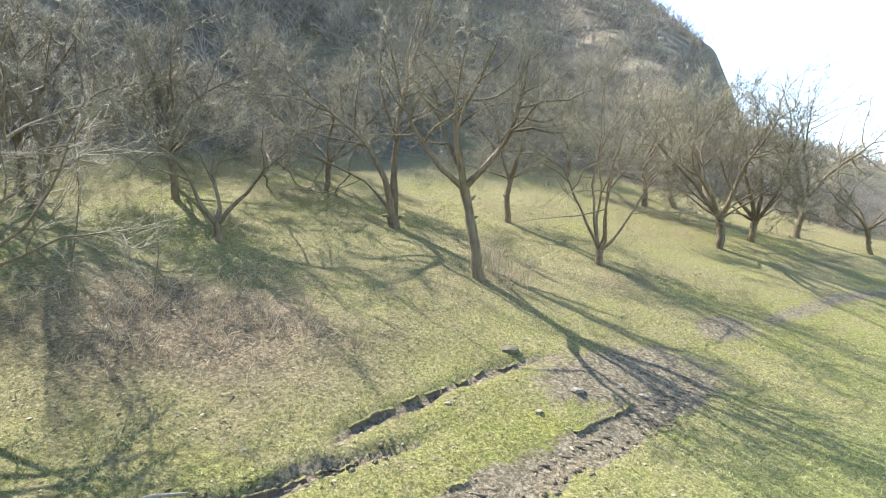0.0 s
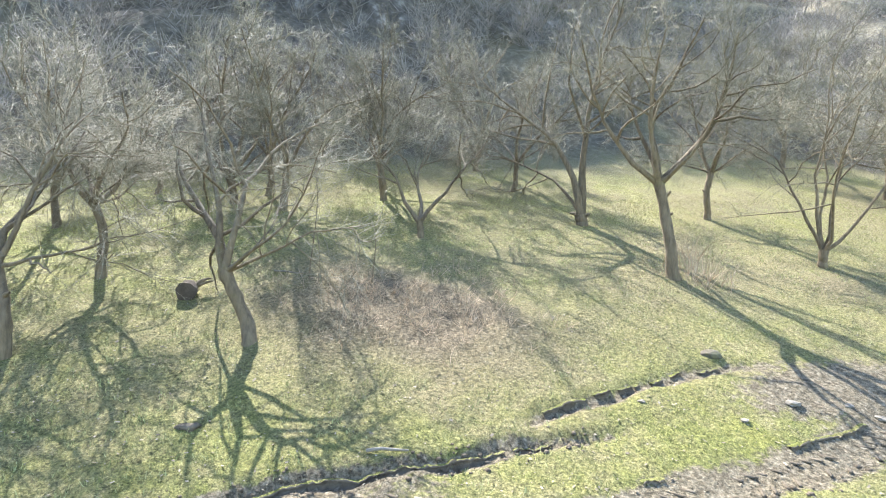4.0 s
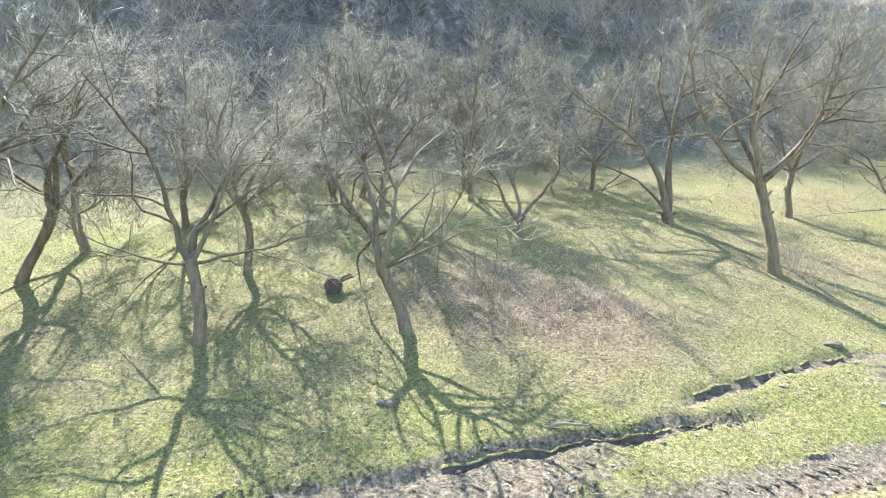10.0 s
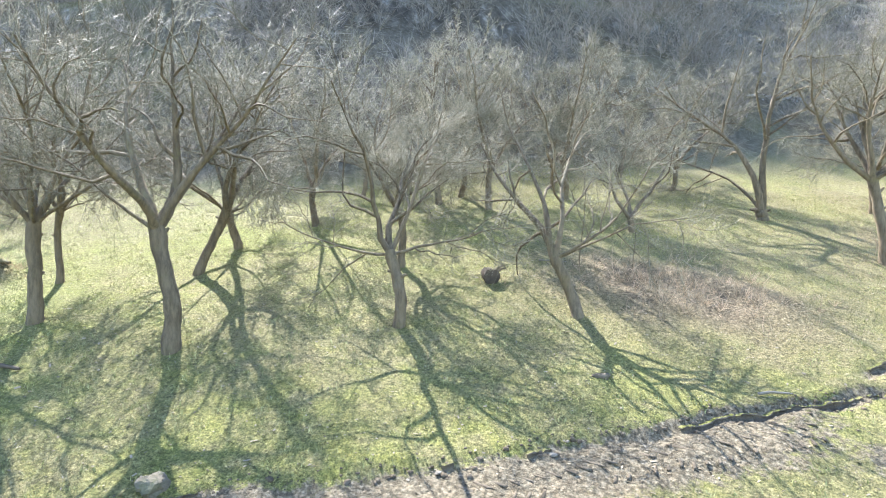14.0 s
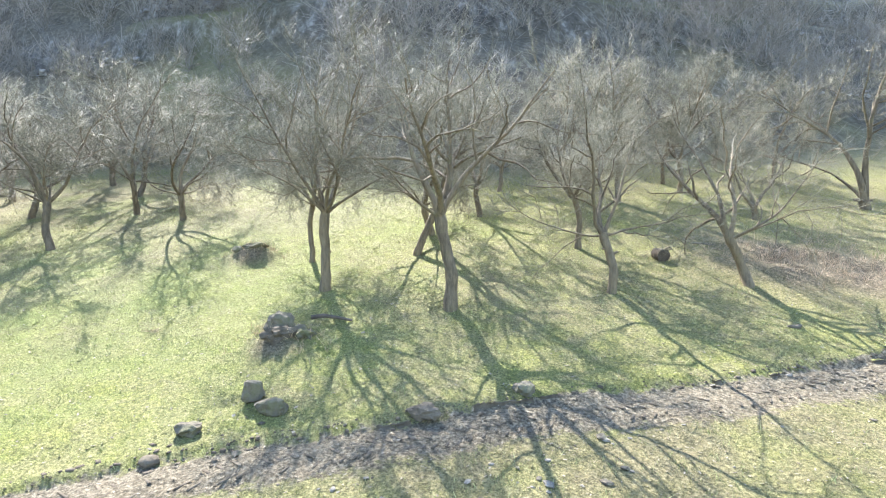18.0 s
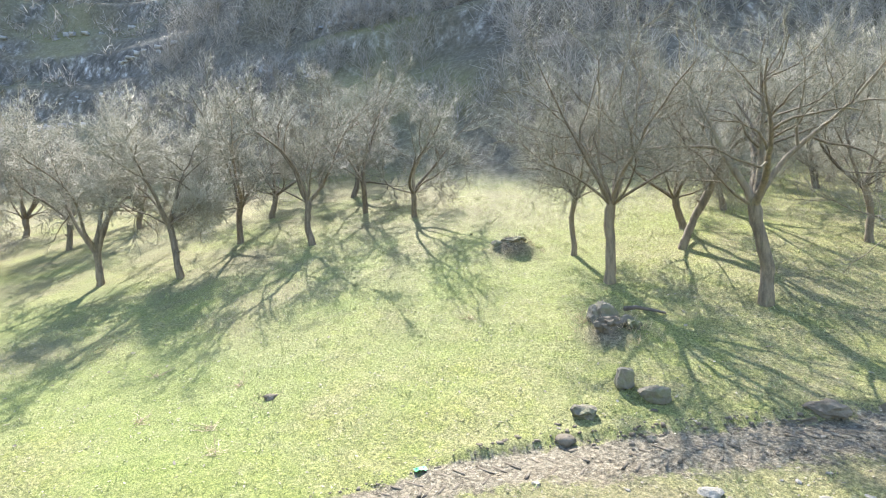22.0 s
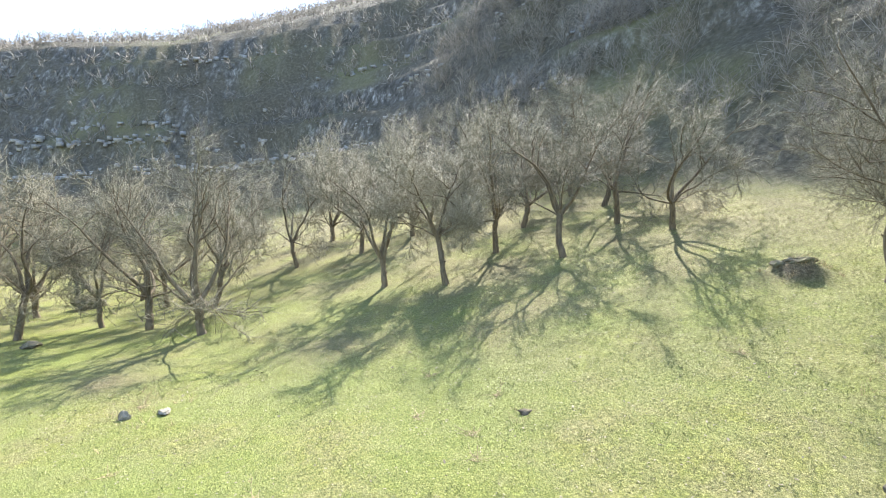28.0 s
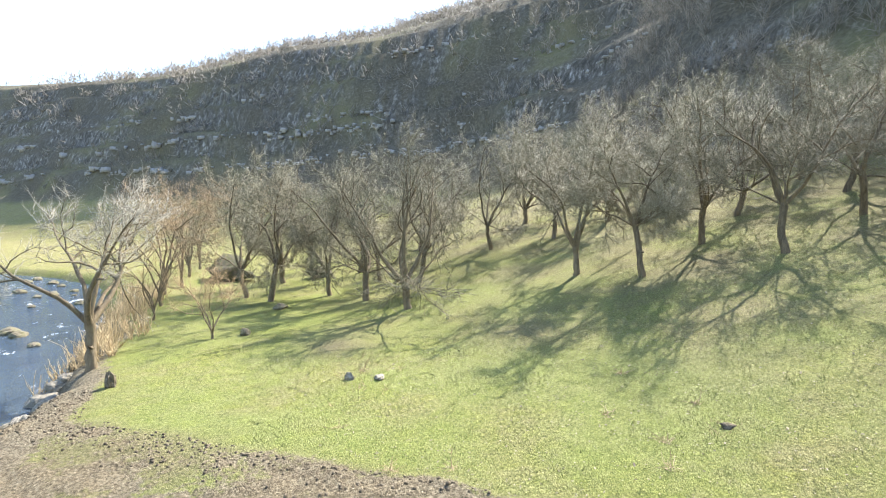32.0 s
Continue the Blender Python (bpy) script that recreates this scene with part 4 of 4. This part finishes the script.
def build_rocks():
    """Broken pale ledges along the escarpment, as blocks proud of the slope."""
    vs, qs = [], []
    cube = np.array([(-1, -1, -1), (1, -1, -1), (1, 1, -1), (-1, 1, -1), (-1, -1, 1), (1, -1, 1), (1, 1, 1), (-1, 1, 1)], float)
    face = np.array([(0, 3, 2, 1), (4, 5, 6, 7), (0, 1, 5, 4), (1, 2, 6, 5), (2, 3, 7, 6), (3, 0, 4, 7)])
    base = 0
    bands = (13, 17, 20, 25, 29, 33, 38, 44, 52, 60)
    for az in list(np.arange(50, 121, 0.3)) + list(np.arange(-34, -14, 0.7)):
        a = math.radians(az)
        rr = np.linspace(30, 240, 800)
        xx, yy = CX - rr * math.sin(a), CY + rr * math.cos(a)
        zz = land(xx, yy, False)
        over = climb(xx, yy) - toe(xx)
        for b in bands:
            lift = b * (0.55 if az < 60 else 0.55 - 0.16 * min(1, (az - 60) / 50)) + 1.5 * math.sin(az * 0.13 + b)
            hit = np.nonzero((zz > lift) & (over > 7))[0]
            if not len(hit) or nrg.rand() < 0.45:
                continue
            i = hit[0]
            if float(fbm(np.array([xx[i]]), np.array([yy[i]]), 13, 31 + b)[0]) < 0.1 or rr[i] > 215:
                continue
            for _ in range(1 + (nrg.rand() < 0.6)):
                s = rr[i] * 0.0023 * nrg.uniform(0.4, 1.3)
                dims = np.array([s * nrg.uniform(0.8, 2.2), s * 1.1, s * nrg.uniform(0.6, 1.3)])
                c = cube * dims * (1 + nrg.uniform(-0.25, 0.25, (8, 3)))
                t = a + nrg.uniform(-0.3, 0.3)
                co, si = math.cos(t), math.sin(t)
                p = np.stack([c[:, 0] * co - c[:, 1] * si, c[:, 0] * si + c[:, 1] * co, c[:, 2]], -1)
                vs.append(p + (xx[i] - 0.75 * s * math.sin(a) + nrg.uniform(-.5, .5), yy[i] + 0.75 * s * math.cos(a), zz[i] + nrg.uniform(-0.3, 0.5)))
                qs.append(face + base)
                base += 8
    me = mesh_of("cliff_ledges", np.concatenate(vs), np.concatenate(qs), False)
    me.materials.append(CLIFF)
    tagged(new("cliff_ledges", me), "broken pale rock ledges along the shaded escarpment", "cliff", kind="stuff")


build_rocks()


def build_grass():
    """Short tufts over the near meadow, four corners a blade."""
    n = 15000
    x = nrg.uniform(-27, 9, n)
    u = nrg.uniform(-12, 8, n)
    y = contour(x) + u
    mud, litter, *_ = masks(x, y)
    keep = (mud < 0.35) & (litter < 0.5) & (river_side(x, y) < -1.5) & (fbm(x, y, 1.5, 41) > -0.5)
    x, y = x[keep], y[keep]
    m = 6
    x, y = np.repeat(x, m) + nrg.normal(0, 0.05, len(x) * m), np.repeat(y, m) + nrg.normal(0, 0.05, len(y) * m)
    z = land(x, y) - 0.01
    a, h = nrg.uniform(0, 2 * np.pi, len(x)), nrg.uniform(0.02, 0.075, len(x))
    wd = nrg.uniform(0.003, 0.007, len(x))
    lx, ly = nrg.normal(0, 0.5, len(x)) * h, nrg.normal(0, 0.5, len(x)) * h
    p0, p1 = np.stack([x - wd * np.cos(a), y - wd * np.sin(a), z], -1), np.stack([x + wd * np.cos(a), y + wd * np.sin(a), z], -1)
    p2 = np.stack([x + lx + 0.3 * wd * np.cos(a), y + ly + 0.3 * wd * np.sin(a), z + h], -1)
    p3 = np.stack([x + lx - 0.3 * wd * np.cos(a), y + ly - 0.3 * wd * np.sin(a), z + h], -1)
    v = np.stack([p0, p1, p2, p3], 1).reshape(-1, 3)
    me = mesh_of("grass_tufts", v, np.arange(len(v)).reshape(-1, 4), False)
    me.materials.append(BLADE)
    tagged(new("grass_tufts", me), "short green and straw-coloured tufts over the meadow", "grass", kind="stuff")


build_grass()


def boxes(name, items, mat, label, category):
    """Many small skewed blocks in one mesh: centre, half sizes, spin."""
    cube = np.array([(-1, -1, -1), (1, -1, -1), (1, 1, -1), (-1, 1, -1), (-0.75, -0.75, 1), (0.75, -0.75, 1), (0.75, 0.75, 1), (-0.75, 0.75, 1)], float)
    face = np.array([(0, 3, 2, 1), (4, 5, 6, 7), (0, 1, 5, 4), (1, 2, 6, 5), (2, 3, 7, 6), (3, 0, 4, 7)])
    vs, qs = [], []
    for i, (c, h, a) in enumerate(items):
        q = cube * h * (1 + nrg.uniform(-0.3, 0.3, (8, 3)))
        co, si = math.cos(a), math.sin(a)
        vs.append(np.stack([q[:, 0] * co - q[:, 1] * si, q[:, 0] * si + q[:, 1] * co, q[:, 2]], -1) + c)
        qs.append(face + 8 * i)
    me = mesh_of(name, np.concatenate(vs), np.concatenate(qs), False)
    me.materials.append(mat)
    return tagged(new(name, me), label, category, kind="stuff")


def rest(items, lift):
    """Sets blocks given as x, y, half sizes, spin onto the land."""
    z = land(np.array([i[0] for i in items]), np.array([i[1] for i in items]))
    return [((x, y, zz + lift * h[2]), h, a) for (x, y, h, a), zz in zip(items, z)]


def turf_lip(x0, x1, line, drop, gap, seed):
    """The torn edge of turf above a rut: grassy on top, bare soil on its face."""
    n = int((x1 - x0) / 0.03)
    x = np.linspace(x0, x1, n)
    y = contour(x) + line(x)
    for _ in range(2):
        y = contour(x) + line(x, y)
    tx, ty = np.gradient(x), np.gradient(y)
    ln = np.hypot(tx, ty)
    nx, ny = -ty / ln, tx / ln                            # uphill
    ragged = 0.025 * fbm(x, y, 0.3, seed) + 0.02 * fbm(x, y, 0.09, seed + 1)
    tall = drop * (0.75 + 0.5 * fbm(x, y, 0.3, seed + 2)) * sig((fbm(x, y, 1.2, seed + 3) - gap) / 0.12) * np.clip(np.minimum(x - x0, x1 - x) / 0.3, 0, 1)
    top = land(x + 0.05 * nx, y + 0.05 * ny)
    rings = []
    for out, down in ((-0.12, -0.02), (-0.05, 0.004), (0.0, 0.006), (0.014, -0.35), (-0.01, -0.8), (0.05, -1.3)):
        jit = nrg.normal(0, 0.006, n)
        o = out + ragged + jit
        z = top + (down * tall if down < -0.1 else down * np.clip(tall / drop, 0, 1)) + (nrg.normal(0, 0.008, n) if out >= 0 else 0.0)
        if out == 0.05:
            z = np.minimum(z, land(x - o * nx, y - o * ny) - 0.01)
        rings.append(np.stack([x - o * nx, y - o * ny, z], -1))
    v = np.stack(rings, 1).reshape(-1, 3)
    k = len(rings)
    i, j = np.meshgrid(np.arange(n - 1), np.arange(k - 1), indexing="ij")
    keep = (tall[:-1] > 0.3 * drop)[:, None] & (j >= 0)
    a = (i * k + j)[keep]
    me = mesh_of("turf_edge", v, np.stack([a, a + k, a + k + 1, a + 1], -1), False)
    me.materials.append(GROUND)
    me.materials.append(SOIL)
    me.polygons.foreach_set("material_index", (j[keep] > 1).astype(np.int32))
    tagged(new("turf_edge", me), "torn turf edge with bare dark soil above a wheel rut", "turf edge", kind="stuff")


turf_lip(-11.8, -1.0, lambda x, y=0.0: track_edge(x) + 0.12 * fbm(x, contour(x) + track_edge(x), 1.3, 3) - 0.12, 0.042, -0.05, 71)
turf_lip(-1.65, 1.3, lambda x, y=0.0: np.interp(x, (-1.6, 0.4, 3), (-2.62, -1.85, -1.7)) + 0.07, 0.05, -0.35, 81)
turf_lip(-2.6, 4.2, lambda x, y=0.0: np.interp(x, (-3, -0.2, 2.1, 4.5), (-4.42, -3.87, -3.42, -2.87)), 0.035, 0.1, 91)


def build_track_marks():
    items = []

    def bars(x0, x1, depth_of, half):
        x = x0
        while x < x1:
            y = float(contour(x)) + depth_of(x)
            dx, dy = 0.1, float(contour(x + 0.1)) + depth_of(x + 0.1) - y
            a = math.atan2(dy, dx)
            nx, ny = -math.sin(a), math.cos(a)
            for side in (-1, 1):
                if nrg.rand() < 0.25:
                    continue
                px, py = x + nx * side * half * 0.5 + (0.05 if side > 0 else -0.02), y + ny * side * half * 0.5
                items.append((px, py, (half * nrg.uniform(0.3, 0.5), 0.02, nrg.uniform(0.005, 0.011)), a + math.pi / 2 + side * 0.6))
            x += 0.17 * math.cos(a)
    bars(-17.4, -2.8, lambda x: float(track_edge(x)) - 0.72, 0.3)
    bars(-2.2, 4.0, lambda x: float(np.interp(x, (-3, -0.2, 2.1, 4.5), (-4.75, -4.2, -3.75, -3.2))), 0.28)
    boxes("tyre_tread_marks", rest(items, 0.0), SOIL, "herringbone tyre tread ridges pressed into the mud", "tyre marks")
    items = []
    for _ in range(480):
        x = nrg.uniform(-17, -1)
        u = float(track_edge(x)) + (nrg.normal(0.0, 0.08) if nrg.rand() < 0.6 else nrg.uniform(-1.6, 0.0))
        r = nrg.uniform(0.005, 0.017)
        items.append((x, u + float(contour(x)), (r * 1.3, r, r * 0.5), nrg.uniform(0, 6.28)))
    for _ in range(700):
        x = nrg.uniform(-26, -17.5)
        lim = float(np.interp(x, (-26, -23.7, -22.5, -21.3, -20.1, -18.9, -17.6), (-15.0, -14.5, -12.75, -11.0, -9.4, -7.6, -6.2)))
        y = lim - abs(nrg.normal(0, 1.1))
        if float(river_side(x, y)) > -0.3:
            continue
        r = nrg.uniform(0.008, 0.028)
        items.append((x, y, (r * 1.3, r, r * 0.8), nrg.uniform(0, 6.28)))
    for _ in range(34):                                   # larger lumps thrown onto the grass where the track bends
        x = nrg.uniform(-18.2, -12.5)
        r = nrg.uniform(0.012, 0.042)
        items.append((x, float(contour(x)) + float(track_edge(x)) + nrg.normal(-0.05, 0.16), (r * 1.7, r, r * 0.4), nrg.uniform(0, 6.28)))
    for _ in range(260):                                  # crumbs below the turf lips and along the wheel track
        x = nrg.uniform(-14, 3.5)
        u = float(track_edge(x)) - abs(nrg.normal(0.15, 0.12)) if x < -1 else float(np.interp(x, (-3, -0.2, 2.1, 4.5), (-5.1, -4.55, -4.1, -3.55))) + nrg.normal(0, 0.09)
        r = nrg.uniform(0.008, 0.03)
        items.append((x, u + float(contour(x)), (r * 1.4, r, r * 0.7), nrg.uniform(0, 6.28)))
    boxes("soil_clods", rest(items, 0.0), SOIL, "loose brown clods thrown up along the ruts", "soil")
    # dead leaves and straw, one tilted four-cornered flake each
    n = 30000
    x, u = nrg.uniform(-27, 10, n), nrg.uniform(-11, 9, n)
    y = u + contour(x)
    z = land(x, y) + 0.012
    r, a = nrg.uniform(0.003, 0.009, n) * np.where(nrg.rand(n) < 0.06, 1.6, 1.0), nrg.uniform(0, 2 * np.pi, n)
    long = nrg.uniform(1.0, 3.2, n)
    ax = np.stack([np.cos(a) * r * long, np.sin(a) * r * long, nrg.normal(0, 0.4, n) * r], -1)
    ay = np.stack([-np.sin(a) * r, np.cos(a) * r, nrg.normal(0, 0.4, n) * r], -1)
    c = np.stack([x, y, z], -1)
    v = np.stack([c - ax - ay, c + ax - ay, c + ax + ay, c - ax + ay], 1).reshape(-1, 3)
    me = mesh_of("fallen_leaves", v, np.arange(len(v)).reshape(-1, 4), False)
    me.materials.append(LEAF)
    tagged(new("fallen_leaves", me), "pale and brown dead leaves scattered on the grass", "leaves", kind="stuff")


build_track_marks()


def sawn_log(x, y):
    """A short thick log on its side, its sawn face turned down the slope."""
    base = new("sawn_log")
    k, n = 7, 18
    v, q = [], []
    for i in range(k):
        for j in range(n):
            a = j * 2 * math.pi / n
            r = 0.17 * (1 + 0.06 * math.sin(3 * a + 1) + 0.04 * math.sin(7 * a + i)) * (1 - 0.03 * i)
            v.append((r * math.cos(a), -0.16 + 0.06 * i, r * math.sin(a)))
    for i in range(k - 1):
        for j in range(n):
            q.append((i * n + j, i * n + (j + 1) % n, (i + 1) * n + (j + 1) % n, (i + 1) * n + j))
    me = mesh_of("bark", v, q)
    me.materials.append(ROT)
    part("bark", me, base)
    for name, row, dy in (("sawn_face", 0, -0.004), ("broken_end", k - 1, 0.03)):
        bm = bmesh.new()
        ring = [bm.verts.new(Vector(v[row * n + j]) * 0.985) for j in range(n)]
        c = bm.verts.new((0.02, v[row * n][1] + dy, 0.01))
        for j in range(n):
            bm.faces.new((ring[j], ring[(j + 1) % n], c) if row else (ring[(j + 1) % n], ring[j], c))
        me = bpy.data.meshes.new(name)
        bm.to_mesh(me)
        bm.free()
        me.materials.append(ROT)
        part(name, me, base, "dark weathered end grain" if not row else "")
    w = Wood()
    r2 = random.Random(4)
    for a in (0.3, 0.9):
        pts, _ = bent(r2, Vector((0.14, 0.08, 0.06)), Vector((math.cos(a), 0.2, math.sin(a))), 0.28, 5, 0.2, 0.0)
        w.add(pts, taper(0.045, 0.015, 5), 6)
    part("branch_stub", w.mesh("branch_stub", BARK), base)
    base.matrix_basis = pose(x, y, on_land(x, y) + 0.13, 8, 0, 30)
    tagged(base, "short thick sawn log lying dark in the grass", "log")


sawn_log(-7.72, 7.2)


def stick(pts, r, mat, label):
    w = Wood()
    k = len(pts)
    w.add([Vector((x, y, on_land(x, y) + h)) for x, y, h in pts], taper(r, r * 0.5, k), 6)
    tagged(new("fallen_branch", w.mesh("fallen_branch", mat)), label, "branch")


stick([(-3.35, 4.78, 0.03), (-3.2, 4.82, 0.05), (-3.02, 4.84, 0.04), (-2.9, 4.9, 0.02)], 0.022, PALE, "short pale barkless branch lying in the rut")
stick([(-14.2, 1.5, 0.1), (-14.0, 1.6, 0.16), (-13.75, 1.75, 0.1), (-13.5, 1.85, 0.03)], 0.05, ROT, "dead branch lying against a boulder")
stick([(-6.9, 8.6, 0.03), (-6.7, 8.62, 0.05), (-6.45, 8.66, 0.04), (-6.3, 8.7, 0.03)], 0.02, PALE, "pale split stick lying in the grass")
for i, (x, y, a) in enumerate(((1.69, 7.5, 0.12), (2.45, 7.75, 0.08), (0.95, 6.9, 0.07), (2.75, 7.6, 0.09), (-0.3, 6.8, 0.06), (-12.35, -2.75, 0.15), (-11.3, -2.3, 0.08), (-10.9, -2.1, 0.07), (-9.2, -1.2, 0.09))):
    set_stone(210 + i, x, y, (a, a * 0.75, a * 0.4), PALE, "pale flat stone lying by the muddy track", 0.2, 0.6, 0.35, "stone", i * 40)


def sapling(x, y, h):
    base = new("sapling")
    r2 = random.Random(9)
    stem, tw = Wood(), Wood()
    pts, _ = bent(r2, Vector((0, 0, -0.05)), Vector((0.08, 0, 1)), h, 9, 0.06, 0.05)
    stem.add(pts, taper(0.014, 0.005, 9), 6)
    for i in range(26):
        p = pts[r2.randint(3, 8)]
        q, _ = bent(r2, p, side_way(r2, Vector((0, 0, 1)), r2.uniform(0.5, 1.1)), r2.uniform(0.15, 0.4), 4, 0.2, 0.05)
        tw.add(q, taper(0.004, 0.002, 4), 3)
    part("stem", stem.mesh("stem", BARK), base)
    part("twigs", tw.mesh("twigs", TWIG), base)
    base.matrix_basis = pose(x, y, on_land(x, y))
    tagged(base, "thin bare sapling beside the bramble patch", "sapling")


sapling(-6.0, 8.35, 2.3)
sapling(-4.9, 8.7, 1.1)


def green_scrap(x, y):
    """A crumpled bit of green plastic."""
    bm = bmesh.new()
    bmesh.ops.create_grid(bm, x_segments=6, y_segments=4, size=0.5)
    for v in bm.verts:
        v.co = Vector((v.co.x * 0.16, v.co.y * 0.09, 0.02 + 0.03 * noise.noise(v.co * 4 + Vector((3, 1, 0)))))
    bmesh.ops.solidify(bm, geom=bm.faces[:], thickness=0.004)
    me = bpy.data.meshes.new("plastic_scrap")
    bm.to_mesh(me)
    bm.free()
    s = Shade("green_plastic", 0.35, 0.5)
    s.colour(s.ramp(s.noise(30), [(0.3, (0.05, 0.25, 0.08)), (0.7, (0.2, 0.5, 0.22))]))
    me.materials.append(s.m)
    ob = new("plastic_scrap", me)
    ob.matrix_basis = pose(x, y, on_land(x, y) + 0.01, 0, 0, 50)
    tagged(ob, "crumpled scrap of green plastic on the meadow", "litter")


def dry_stalk(seed, x, y, h):
    """A dead weed: one thin stem, a few side stems and a tuft of straw at its foot."""
    base = new("dead_weed")
    r2 = random.Random(seed)
    stem, tuft = Wood(), Wood()
    pts, _ = bent(r2, Vector((0, 0, -0.03)), Vector((r2.uniform(-0.2, 0.2), r2.uniform(-0.2, 0.2), 1)), h, 6, 0.09, 0.0)
    stem.add(pts, taper(0.006, 0.003, 6), 5)
    for _ in range(5):
        q, _ = bent(r2, pts[r2.randint(2, 5)], side_way(r2, Vector((0, 0, 1)), r2.uniform(0.4, 0.9)), h * r2.uniform(0.15, 0.3), 3, 0.12, 0.05)
        stem.add(q, taper(0.004, 0.002, 3), 4)
    for _ in range(26):
        a = r2.uniform(0, 6.283)
        q, _ = bent(r2, Vector((r2.gauss(0, 0.05), r2.gauss(0, 0.05), -0.01)), Vector((math.cos(a), math.sin(a), r2.uniform(0.2, 0.9))), r2.uniform(0.08, 0.26), 3, 0.15, -0.12)
        tuft.add(q, taper(0.004, 0.0015, 3), 3)
    part("stem", stem.mesh("stem", REED), base)
    part("tuft", tuft.mesh("tuft", STRAW), base, "tuft of flattened straw")
    base.matrix_basis = pose(x, y, on_land(x, y))
    tagged(base, "dead weed stalk with straw at its foot on the meadow", "weed", "weeds on the meadow")


for i, (x, y, h) in enumerate(((-19.41, -7.6, 0.32), (-19.61, -8.54, 0.26), (-18.18, -4.63, 0.3), (-19.52, -3.15, 0.36), (-21.37, -3.52, 0.12), (-20.05, -4.58, 0.1), (-21.63, -9.28, 0.2), (-17.0, 0.39, 0.12), (-24.9, -8.6, 0.4), (-18.8, -4.25, 0.15))):
    dry_stalk(300 + i, x, y, h)

green_scrap(-15.46, -3.73)
